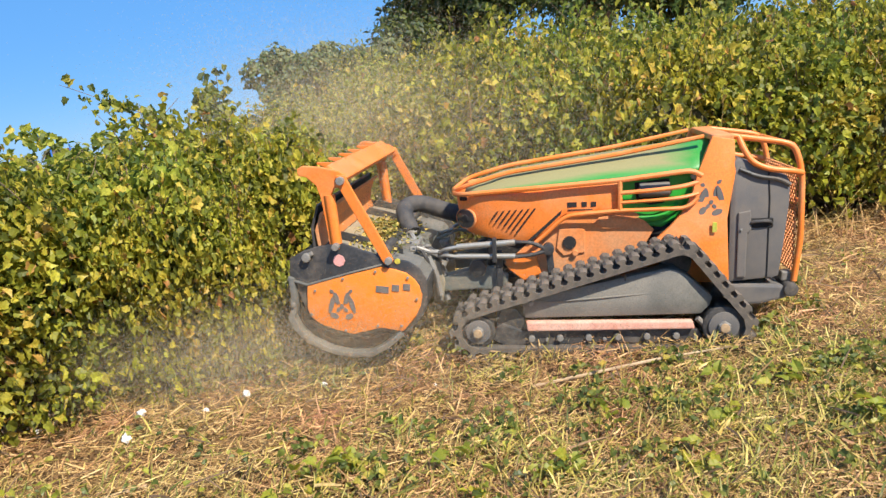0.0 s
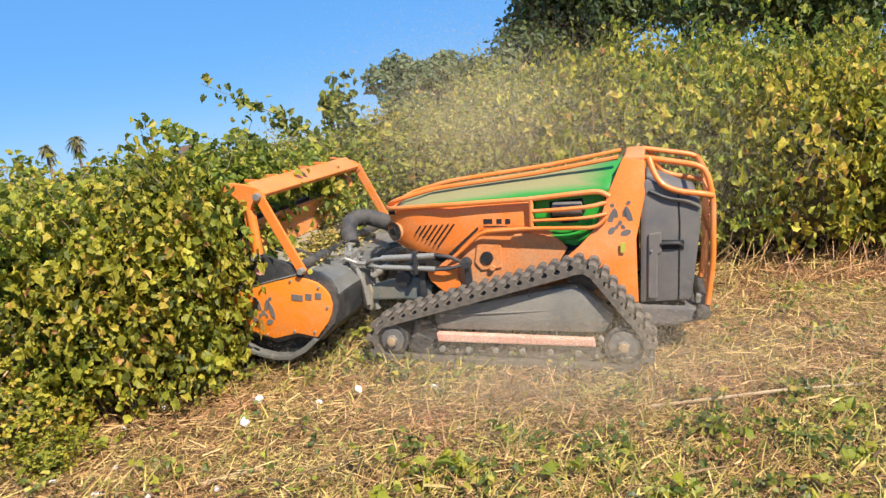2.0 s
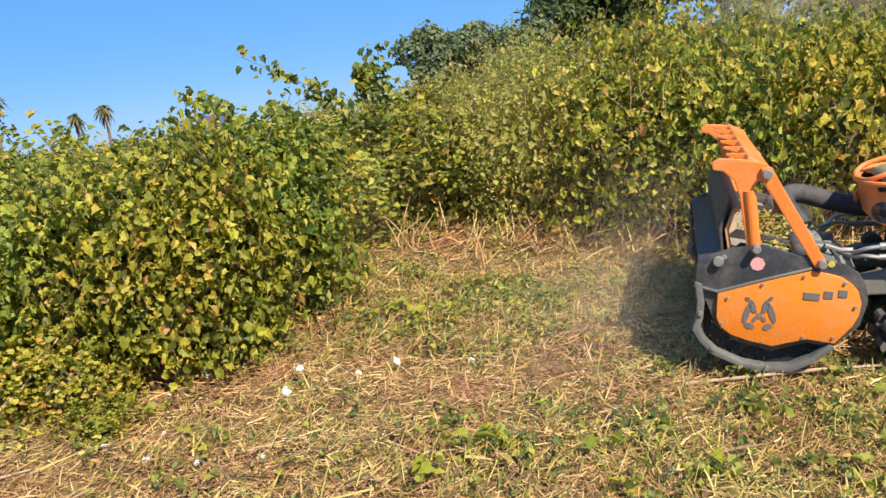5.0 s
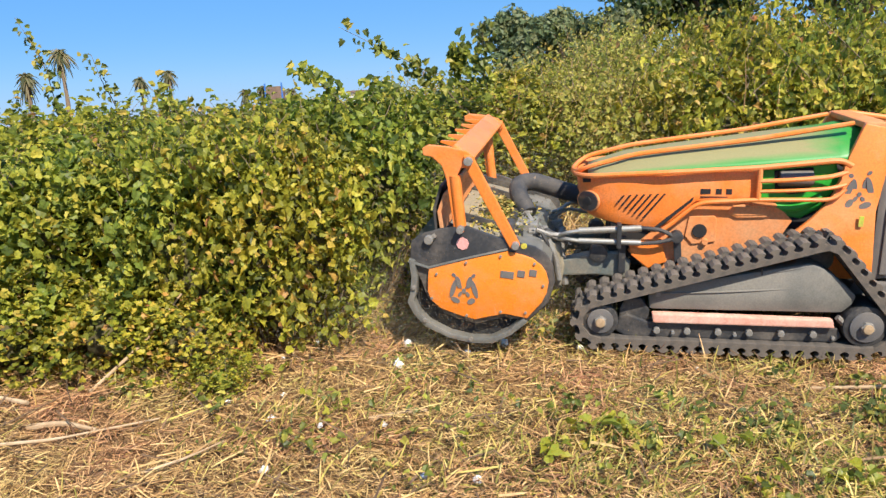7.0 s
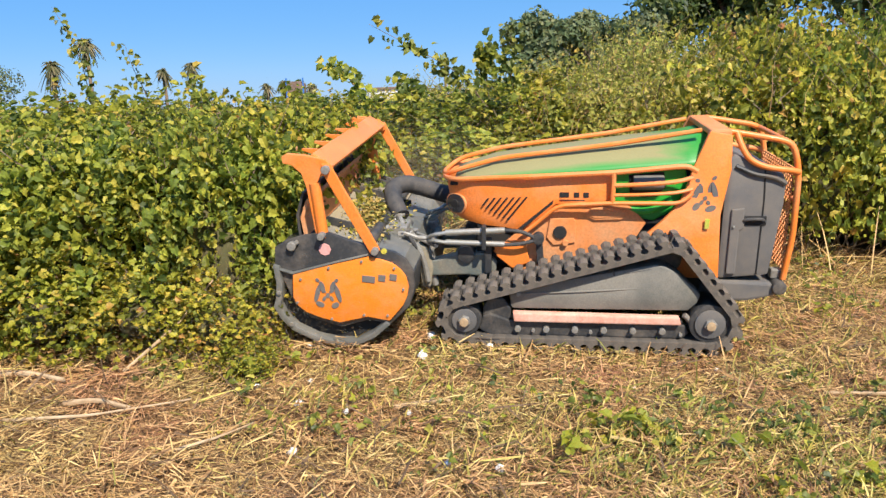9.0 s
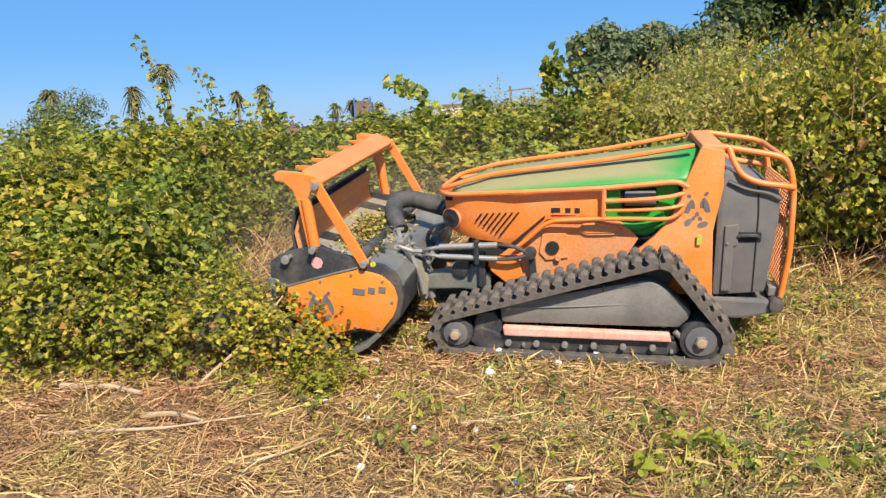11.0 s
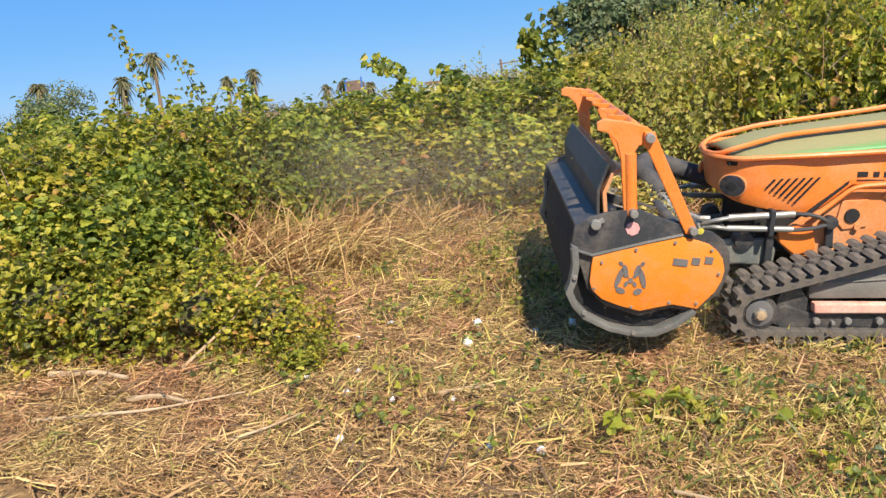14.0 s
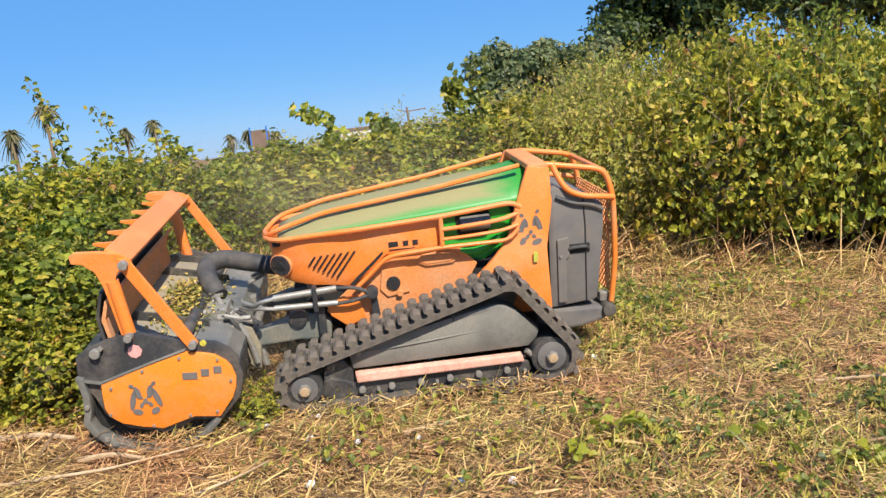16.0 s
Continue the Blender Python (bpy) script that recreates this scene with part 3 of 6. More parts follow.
def clump(name, seed, leaves, size, material, shape, faces, r, h, shoots=14, low=0.05, twigs=16, spread=1.0, stalks=0):
    """An upright bush of radius r and height h: twigs, a core coloured as shade, leaves."""
    rng = np.random.default_rng(seed)
    lumps = [(k, rng.uniform(0, 6.3), rng.uniform(-1, 1), rng.uniform(0.04, 0.13)) for k in (2, 3, 4, 5, 7)]
    root = new(name)
    p, out = clump_shape(rng, leaves, lumps, low)
    depth = 1.04 - 0.5 * rng.uniform(0, 1, leaves) ** 1.8
    p[:, :2] *= depth[:, None]
    # ragged foot: hanging sprays with hollows between
    th = np.arctan2(p[:, 1], p[:, 0])
    hem = low + 0.20 * np.clip(np.sin(3 * th + seed) + 0.8 * np.sin(7 * th + 2.1 * seed), 0, 1.2)
    keep = p[:, 2] > hem - rng.uniform(0, 0.10, leaves)
    p, out = p[keep], out[keep]
    leaves = len(p)
    # tufts that stand out and hollows between them
    tuft = np.array([noise.noise((q[0] * 2.4 + seed, q[1] * 2.4, q[2] * 4.2)) + 0.5 * noise.noise((q[0] * 6, q[1] * 6 + seed, q[2] * 10)) for q in p])
    p[:, :2] *= (1 + 0.44 * tuft)[:, None]
    p[:, 2] *= 1 + 0.10 * tuft
    p = p * np.array([r, r, h]) + rng.normal(0, 0.03, (leaves, 3))
    sz = size[0] + (size[1] - size[0]) * rng.uniform(0, 1, leaves) ** 1.3
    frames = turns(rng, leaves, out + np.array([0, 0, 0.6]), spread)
    extra_p, extra_f, extra_s = [], [], []
    bm = bmesh.new()
    for _ in range(shoots):
        a = rng.uniform(0, 6.28)
        q = np.array([math.cos(a) * r * rng.uniform(0, 0.75), math.sin(a) * r * rng.uniform(0, 0.75), h * rng.uniform(0.8, 0.95)])
        d = np.array([rng.normal(0, 0.5), rng.normal(0, 0.5), 1.0])
        L = rng.uniform(0.12, 0.30) * (1 if rng.uniform() < 0.8 else 1.7)
        pts = [q + d * L * u + np.array([rng.normal(0, 0.015), rng.normal(0, 0.015), -0.15 * L * u * u]) for u in (0, 0.35, 0.7, 1.0)]
        tube(pts, 0.004, 4, bm, 0, 0.0015)
        m = int(L * 60)
        u = rng.uniform(0.1, 1, m)
        extra_p.append(q + d * (L * u)[:, None] + rng.normal(0, 0.025, (m, 3)))
        extra_f.append(turns(rng, m, np.array([0.2, -0.5, 0.6]), 0.5))
        extra_s.append(rng.uniform(size[0], size[1], m) * 0.85)
    p = np.concatenate([p] + extra_p)
    frames = np.concatenate([frames] + extra_f)
    sz = np.concatenate([sz] + extra_s)
    for _ in range(twigs):
        a = rng.uniform(0, 6.28)
        b = np.array([math.cos(a) * r * 0.5, math.sin(a) * r * 0.5, 0.0])
        t = np.array([math.cos(a + rng.normal(0, 0.5)) * r * rng.uniform(0.6, 1.05), math.sin(a + rng.normal(0, 0.5)) * r * rng.uniform(0.6, 1.05), h * rng.uniform(0.15, 0.7)])
        mid = (b + t) / 2 + rng.normal(0, 0.06, 3)
        tube([b, mid, t], rng.uniform(0.004, 0.009), 4, bm, 0, 0.002)
    part("twig_tangle", bm, BARK, root, "grey-brown leafless twigs")["kind"] = "stuff"
    if stalks:
        sb = bmesh.new()
        for _ in range(stalks):
            a, z = rng.uniform(0, 6.28), rng.uniform(0.15, 0.85) * h
            b = np.array([math.cos(a) * r * 0.92, math.sin(a) * r * 0.92, z])
            up = np.array([rng.normal(0, 0.10), rng.normal(0, 0.10), rng.uniform(0.12, 0.34)])
            tube([b, b + up * 0.5 + rng.normal(0, 0.015, 3), b + up], rng.uniform(0.002, 0.0035), 3, sb, 0, 0.0012)
        part("stalk_tangle", sb, STRAW, root, "pale dry stalks between the leaves")["kind"] = "stuff"
    fo = new("foliage", leaf_mesh("foliage", p, frames, sz, shape, faces, material))
    fo.parent = root
    fo["kind"] = "stuff"
    # solid core fills the bush; its dark colour stands for the inner shade
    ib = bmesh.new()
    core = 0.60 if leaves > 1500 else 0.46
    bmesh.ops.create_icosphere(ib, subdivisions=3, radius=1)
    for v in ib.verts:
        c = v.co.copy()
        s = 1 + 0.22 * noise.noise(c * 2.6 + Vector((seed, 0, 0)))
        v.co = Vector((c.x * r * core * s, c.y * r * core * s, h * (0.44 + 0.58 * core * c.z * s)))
    part("shaded_inside", ib, INNER_PALE if stalks > 40 else INNER, root, "solid core coloured as the shade between the leaves", True)
    return root


VINE_KINDS = [clump("vine_bush", 20 + i, 5200, (0.024, 0.070), LEAF if i > 1 else LEAF_GREEN, LOBED, LOBED_FACES, 0.46, 1.0, 26, 0.06, 46, 1.15) for i in range(5)]
LOW_KINDS = [clump("low_vine", 30 + i, 1500, (0.035, 0.085), LEAF if i else LEAF_GREEN, LOBED, LOBED_FACES, 0.5, 1.0, 8, 0.05, 16, 0.8) for i in range(3)]
BANK_KINDS = [clump("bank_bush", 40 + i, n, size, LEAF if i == 4 else LEAF_BANK, shape, faces, 0.62, 1.0, 30, 0.05, 16, 0.95, 70)
              for i, (n, size, shape, faces) in enumerate([(7000, (0.018, 0.055), OVAL, OVAL_FACES), (6000, (0.02, 0.065), OVAL, OVAL_FACES), (5200, (0.022, 0.068), OVAL, OVAL_FACES), (4200, (0.022, 0.056), LOBED, LOBED_FACES), (4200, (0.022, 0.056), LOBED, LOBED_FACES)])]

EDGE_KINDS = [clump("bank_bush", 46 + i, n, size, material, LOBED, LOBED_FACES, 0.62, 1.0, 30, 0.13, 24, 1.1, 24) for i, (n, size, material) in enumerate([(3000, (0.024, 0.068), LEAF), (2600, (0.028, 0.078), LEAF), (2900, (0.024, 0.07), LEAF_GREEN), (2700, (0.026, 0.074), LEAF)])]


def plant(kinds, rng, x, y, r, h, label, category, group, squash=1.0):
    """A clump on the field, with its own turn and height."""
    i = int(rng.integers(len(kinds)))
    base = kinds[i]
    base_r = 0.46 if kinds is VINE_KINDS else 0.5 if kinds is LOW_KINDS else 0.62
    m = FIELD @ pose(x, y, -0.02, rng.normal(0, 3), rng.normal(0, 3), rng.uniform(0, 360)) @ Matrix.Diagonal((r / base_r, r / base_r * squash, h, 1))
    if i in used_kinds_of(kinds):
        ob = copy_thing(base, m)
    else:
        used_kinds_of(kinds).add(i)
        ob = base
    ob.matrix_basis = m
    return tagged(ob, label, category, group)


_used = {}


def used_kinds_of(kinds):
    return _used.setdefault(id(kinds), set())


rng_p = np.random.default_rng(77)
# the uncut block beside the strip: far side and front
for x, y, r, h in [(-3.45, 5.05, 0.46, 0.86), (-3.95, 4.95, 0.5, 0.86), (-3.85, 3.85, 0.44, 0.80), (-3.75, 3.3, 0.44, 0.72), (-4.15, 4.3, 0.5, 0.92), (-4.2, 3.5, 0.5, 0.88), (-4.6, 4.5, 0.52, 0.88), (-4.7, 3.4, 0.52, 0.85),
                   (-5.2, 3.6, 0.52, 0.84), (-5.3, 4.6, 0.55, 0.84), (-5.8, 3.8, 0.55, 0.84), (-5.8, 4.9, 0.55, 0.84), (-4.3, 5.4, 0.55, 0.84), (-5.0, 5.5, 0.55, 0.84), (-3.5, 5.6, 0.5, 0.86)]:
    plant(VINE_KINDS, rng_p, x, y, r, h * 0.94, "dense uncut vine bush with green and yellowing leaves", "bush", "uncut vine hedge")
# where the machine works: place, radius, height, and a time for those that go down out of its track
CUT = []
for x, y, r, h, late in [(-1.02, 4.45, 0.36, 1.16, 0), (-1.05, 4.98, 0.40, 1.12, 0), (-1.48, 4.08, 0.40, 1.17, 0), (-1.50, 4.6, 0.44, 1.2, 0), (-1.60, 5.15, 0.42, 1.05, 2.6), (-2.00, 3.68, 0.35, 1.16, 6.4), (-1.12, 3.82, 0.24, 0.92, 0.45), (-1.45, 3.80, 0.25, 1.0, 1.1), (-1.95, 4.2, 0.44, 1.17, 0),
                         (-2.05, 4.75, 0.44, 1.08, 6.6), (-2.15, 3.42, 0.38, 1.08, 7.0), (-2.64, 3.88, 0.42, 1.10, 0), (-2.56, 4.4, 0.36, 0.98, 9.6), (-2.6, 3.35, 0.38, 1.02, 9.8), (-2.85, 4.15, 0.44, 1.02, 10.2), (-2.95, 3.55, 0.42, 1.0, 10.3),
                         (-3.3, 3.2, 0.42, 1.02, 10.8), (-2.8, 4.75, 0.42, 0.95, 10.5),
                         (-2.45, 2.98, 0.24, 0.36, 0), (-2.85, 2.95, 0.28, 0.44, 0), (-2.8, 3.4, 0.30, 0.46, 0), (-3.15, 3.3, 0.32, 0.55, 0)]:
    CUT.append((plant(LOW_KINDS if h < 0.6 else VINE_KINDS, rng_p, x, y, r, h * 0.90, "leafy vine bush felled by the passing mulching head", "bush", "vines being cut"), x, y, r, h, late))
# low growth left at the front of the block
for x, y, r, h in [(-3.25, 2.78, 0.28, 0.40), (-3.65, 2.78, 0.34, 0.52), (-2.2, 2.78, 0.14, 0.16), (-4.25, 2.85, 0.4, 0.6), (-4.9, 2.9, 0.4, 0.65)]:
    plant(LOW_KINDS, rng_p, x, y, r, h, "low trailing vine with yellow-green leaves at the hedge foot", "bush", "low trailing vines")

# the tall bank behind the strip
xs = np.arange(-3.4, 5.4, 0.52)
for row, (dy, dh) in enumerate([(0.0, 0.0), (0.75, 0.12), (1.6, 0.16), (2.7, 0.18)]):
    for x in xs:
        if row == 3 and int(round(x * 2)) % 2:
            continue
        x = x + rng_p.normal(0, 0.10) + 0.26 * (row % 2)
        front = np.interp(x, [-3.9, -2.8, -1.5, -0.6, 0.3, 1, 5], [5.5, 6.1, 6.55, 6.25, 5.92, 5.78, 5.72])
        top = np.interp(x, [-3.4, -2.3, -1.4, -0.6, 0.3, 1.2, 5], [0.70, 0.73, 0.87, 1.08, 1.19, 1.20, 1.22])
        r = rng_p.uniform(0.52, 0.68)
        plant(VINE_KINDS if x < -1.1 and row < 2 else EDGE_KINDS if x > 0.3 else BANK_KINDS, rng_p, x, front + dy + rng_p.normal(0, 0.08), r, (top + dh * (0.4 + 0.6 * np.clip((x + 2.5) / 3, 0, 1))) * rng_p.uniform(0.93, 1.06),
              "tall scrub of pale yellow-green creepers on the bank", "bush", "scrub bank behind the strip")


def shoot(points, leaves, size, seed, material=LEAF_GREEN):
    """A long vine shoot with leaves along it."""
    rng = np.random.default_rng(seed)
    root = new("vine_shoot")
    pts = rounded(points, 0.3, 5)
    part("stem", tube(points, 0.006, 5, None, 0.3, 0.002), BARK, root, "thin brown stem")
    k = rng.integers(0, len(pts) - 1, leaves)
    u = rng.uniform(0, 1, leaves)
    pa = np.array([tuple(p) for p in pts])
    pos = pa[k] * (1 - u)[:, None] + pa[k + 1] * u[:, None] + rng.normal(0, 0.045, (leaves, 3))
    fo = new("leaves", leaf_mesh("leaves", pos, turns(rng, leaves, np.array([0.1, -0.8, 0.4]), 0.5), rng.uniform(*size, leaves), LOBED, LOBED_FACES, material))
    fo.parent = root
    fo["kind"] = "stuff"
    root.matrix_basis = FIELD
    return tagged(root, "long leafy vine shoot reaching above the hedge", "vine", "vine shoots")


CUT.append((shoot([(-1.75, 6.1, 0.9), (-1.95, 6.05, 1.16), (-2.3, 6.0, 1.34), (-2.72, 6.0, 1.54)], 120, (0.04, 0.075), 1, WEED), -1.75, 6.1, 0.3, 1.6, 9.9))
shoot([(-1.52, 6.1, 1.0), (-1.58, 6.05, 1.25), (-1.55, 6.0, 1.56)], 75, (0.04, 0.075), 2, WEED)
shoot([(-5.36, 6.0, 0.5), (-5.45, 6.03, 0.88), (-5.50, 6.02, 1.28), (-5.64, 5.92, 1.66)], 95, (0.035, 0.07), 3, WEED)
shoot([(-4.95, 6.3, 0.55), (-5.07, 6.32, 0.92), (-5.14, 6.28, 1.10), (-5.20, 6.27, 1.33)], 55, (0.035, 0.065), 4, WEED)
shoot([(-2.7, 6.0, 0.8), (-2.85, 6.0, 1.05), (-3.0, 6.0, 1.2), (-3.1, 6.0, 1.16)], 90, (0.05, 0.08), 5)
shoot([(-2.3, 6.0, 0.8), (-2.35, 6.0, 1.02), (-2.55, 6.0, 1.12)], 70, (0.05, 0.08), 6)
shoot([(-1.9, 7.0, 0.9), (-1.95, 7.0, 1.25), (-1.9, 7.0, 1.38)], 110, (0.05, 0.09), 7)
shoot([(-4.2, 6.0, 0.7), (-4.3, 6.0, 0.95), (-4.45, 6.0, 1.05)], 60, (0.05, 0.08), 8)


# thick dry canes left standing and lying where the vines were cut
def dry_cane(x, y, length, rise, turn, seed):
    rng = np.random.default_rng(seed)
    c, sn = math.cos(turn), math.sin(turn)
    pts = [(x + c * length * u + rng.normal(0, 0.015), y + sn * length * u + rng.normal(0, 0.015), 0.02 + rise * math.sin(u * rng.uniform(1.5, 2.6))) for u in (0, 0.3, 0.6, 1.0)]
    bm = tube(pts, rng.uniform(0.005, 0.009), 6, None, 0.3, 0.003)
    ob = part("dry_cane", bm, STRAW, None, "", True)
    ob.matrix_basis = FIELD
    return tagged(ob, "bent pale dry cane among the broken stems", "cane", "dry canes")


rng_c = np.random.default_rng(61)
for i in range(26):
    dry_cane(rng_c.normal(-3.1, 0.30), rng_c.normal(4.3, 0.28), rng_c.uniform(0.25, 0.6), rng_c.uniform(0.08, 0.42), rng_c.uniform(-1.2, 1.6) + 1.57, 700 + i)
for i in range(14):
    dry_cane(rng_c.uniform(-2.6, -0.6), rng_c.normal(5.5, 0.2), rng_c.uniform(0.25, 0.5), rng_c.uniform(0.06, 0.3), rng_c.uniform(0, 3.1), 760 + i)

# ---- trees and the far plain ----
def tree(x, y, z, r, h, seed, leaves, size, material, label, trunk=0.1):
    rng = np.random.default_rng(seed)
    root = new("tree")
    bm = tube([(0, 0, -0.5), (0.05, 0, h * 0.35), (0, 0.05, h * 0.6)], trunk, 8, None, 0.2, trunk * 0.6)
    ends = []
    for _ in range(9):
        a, e = rng.uniform(0, 6.28), rng.uniform(0.3, 0.95)
        p = np.array([math.cos(a) * r * 0.7 * (1.1 - e * 0.6), math.sin(a) * r * 0.7 * (1.1 - e * 0.6), h * (0.35 + 0.55 * e)])
        tube([(0, 0, h * 0.3), tuple(p * np.array([0.4, 0.4, 0.8])), tuple(p)], trunk * 0.4, 6, bm, 0.2, trunk * 0.12)
        ends.append(p)
    part("trunk", bm, BARK, root)
    c = np.array(ends + [np.array([rng.normal(0, r * 0.45), rng.normal(0, r * 0.45), h * rng.uniform(0.4, 0.95)]) for _ in range(14)])
    k = rng.integers(0, len(c), leaves)
    d = rng.normal(0, 1, (leaves, 3))
    d /= np.linalg.norm(d, axis=1, keepdims=True)
    pos = c[k] + d * (r * 0.36 * rng.uniform(0.55, 1.0, leaves)[:, None]) * np.array([1, 1, 0.85])
    fo = new("crown", leaf_mesh("crown", pos, turns(rng, leaves, d, 0.5), rng.uniform(*size, leaves), OVAL, OVAL_FACES, material))
    fo.parent = root
    fo["kind"] = "stuff"
    root.matrix_basis = pose(x, y, z)
    return tagged(root, label, "tree")


tree(-1.45, 11.0, 0.9, 0.75, 1.84, 5, 6500, (0.07, 0.13), LEAF_GREY, "rounded grey-green tree rising behind the scrub bank")
tree(-0.62, 11.6, 0.9, 0.7, 1.78, 6, 6000, (0.07, 0.13), LEAF_GREY, "small grey-green tree beside a darker one", 0.08)
for x, y, r, h, k in [(1.35, 14.3, 1.7, 4.0, 7), (3.6, 14.5, 2.0, 4.4, 8), (6.0, 15, 2.1, 4.6, 9), (8.6, 16, 2.3, 5.0, 10)]:
    tree(x, y, 0.7, r, h, k, 11000, (0.09, 0.18), LEAF_TREE, "tall dark-leaved tree behind the scrub bank", 0.16)
tree(-21.1, 20.6, -0.5, 1.6, 3.6, 14, 5000, (0.07, 0.14), LEAF_GREY, "grey olive tree beyond the hedge", 0.12)


def palm(x, y, top, seed, spread=2.0):
    rng = np.random.default_rng(seed)
    root = new("palm")
    base = -1.6
    part("trunk", tube([(0, 0, base), (0.1, 0, (top + base) * 0.5), (0, 0, top - spread * 0.6)], 0.19, 8, None, 0.5, 0.14), BARK, root)
    v, f = [], []
    for _ in range(110):
        a, e = rng.uniform(0, 6.28), rng.uniform(-1.5, 1.3)
        L = spread * rng.uniform(0.4, 0.8) * (0.8 if e > 0 else 1)
        o = np.array([0, 0, top - spread * 0.6])
        d = np.array([math.cos(a) * math.cos(e), math.sin(a) * math.cos(e), math.sin(e)])
        s = np.array([-math.sin(a), math.cos(a), 0])
        for i in range(7):
            u = i / 6
            p = o + d * L * u + np.array([0, 0, -0.75 * L * u * u])
            w = 0.11 * (1 - u) + 0.03
            v += [p - s * w + np.array([0, 0, -w]), p, p + s * w + np.array([0, 0, -w])]
            if i:
                b = len(v) - 6
                f += [(b, b + 1, b + 4, b + 3), (b + 1, b + 2, b + 5, b + 4)]
    fr = new("fronds", mesh_of("fronds", [tuple(p) for p in v], f, PALM))
    fr.parent = root
    root.matrix_basis = pose(x, y, 0)
    return tagged(root, "distant fan palm with a shaggy dry crown", "palm", "palms on the plain")


for i, (x, y, top, sp) in enumerate([(-47.1, 54.7, 6.6, 2.0), (-46.2, 58.0, 8.6, 2.0), (-42.2, 67.7, 6.6, 1.6), (-45.5, 68, 6.2, 1.6), (-53.5, 52, 6.8, 2.1), (-34.5, 72, 4.6, 1.5), (-37, 73, 4.4, 1.5), (-32.5, 74, 4.2, 1.4)]):
    palm(x, y, top, 60 + i, sp)

WALL_WHITE = surface("white_render", (0.75, 0.74, 0.70), (0.6, 0.58, 0.52), 0.8, 0, 0.4, 0.4, 0.2, 6)
WALL_BROWN = surface("brown_brick", (0.17, 0.11, 0.08), (0.26, 0.18, 0.13), 0.85, 0, 0.6, 0.5, 0.3, 8)
BLUE = surface("blue_paint", (0.04, 0.16, 0.50), (0.08, 0.22, 0.5), 0.5, 0, 1, 0.3, 0.1, 10)
GLASS = surface("dark_window", (0.03, 0.04, 0.05), (0.06, 0.06, 0.07), 0.15, 0, 1, 0.3, 0.0, 5)


def far_house(x, y, w, d, h, turn):
    root = new("house")
    part("wall", box(0, 0, h / 2 - 1.6, w, d, h, 0.03), WALL_WHITE, root)
    part("roof", box(0, 0, h - 1.6 + 0.12, w + 0.4, d + 0.4, 0.24, 0.03), WALL_BROWN, root, "flat brown roof edge")
    for i in range(max(2, int(w / 2.5))):
        part("window", box(-w / 2 + 1.2 + i * 2.4, -d / 2 - 0.02, h * 0.55 - 1.6, 1.0, 0.08, 1.1, 0.02), GLASS, root)
    root.matrix_basis = pose(x, y, 0, 0, 0, turn)
    tagged(root, "low white flat-roofed house far off on the plain", "house", "houses on the plain")


far_house(-35, 82, 9, 5, 3.0, 12)
far_house(-26.5, 84, 5, 5, 4.4, 5)
far_house(-52, 84, 8, 5, 2.6, 20)
tower = new("tower")
part("shaft", box(0, 0, 1.2, 2.5, 2.5, 6.6, 0.05), WALL_BROWN, tower, "brown brick shaft")
for px in (-1.35, 1.35):
    part("ladder", box(px, -1.2, 1.6, 0.22, 0.22, 7.2, 0.02), BLUE, tower, "blue steel upright")
part("cap", box(0, 0, 4.6, 2.0, 2.0, 0.3, 0.05), WALL_BROWN, tower)
tower.matrix_basis = pose(-33.2, 72.0, 0.35, 0, 0, 10) @ Matrix.Diagonal((0.62, 0.62, 0.72, 1))
tagged(tower, "small brown brick tower with blue steel uprights", "tower")
pole = new("utility_pole")
part("post", tube([(0, 0, -1.6), (0.05, 0, 3.5)], 0.10, 8, None, 0, 0.08), BARK, pole)
part("crossarm", box(0.6, 0, 3.2, 1.6, 0.08, 0.08, 0.01), BARK, pole)
pole.matrix_basis = pose(-13.0, 52.3, 0, 0, -3, 0)
tagged(pole, "thin dark wooden pole far behind the hedge", "pole")


def brush(x, y, r, h, seed):
    ob = tree(x, y, -1.6, r, h, seed, 3500, (0.12, 0.3), PALM, "dry brown brush on the plain", 0.08)
    ob["category"] = "bush"


for i, (x, y, r, h) in enumerate([(-36, 60, 3.0, 3.4), (-41, 62, 3.5, 3.4), (-30, 62, 3.0, 3.0), (-25, 60, 3.0, 2.8), (-20, 58, 3.0, 2.8), (-14, 57, 3, 3.0), (-9, 54, 3, 3.0), (-48, 66, 3.5, 3.4)]):
    brush(x, y, r, h, 90 + i)


# ---- small things on the field ----
def chip(x, y, s, seed):
    bm = bmesh.new()
    bmesh.ops.create_icosphere(bm, subdivisions=2, radius=1)
    for v in bm.verts:
        k = 1 + 0.55 * noise.noise(v.co * 1.7 + Vector((seed * 3.1, 0, 0)))
        v.co = Vector((v.co.x * s * k, v.co.y * s * 0.75 * k, v.co.z * s * 0.7 * k))
    ob = part("white_chip", bm, WHITE, None, "", True)
    ob.matrix_basis = FIELD @ pose(x, y, s * 0.45 + 0.02, 20 * math.sin(seed), 25 * math.cos(seed), seed * 67)
    tagged(ob, "small crumpled white chip lying on the straw", "debris", "white chips")


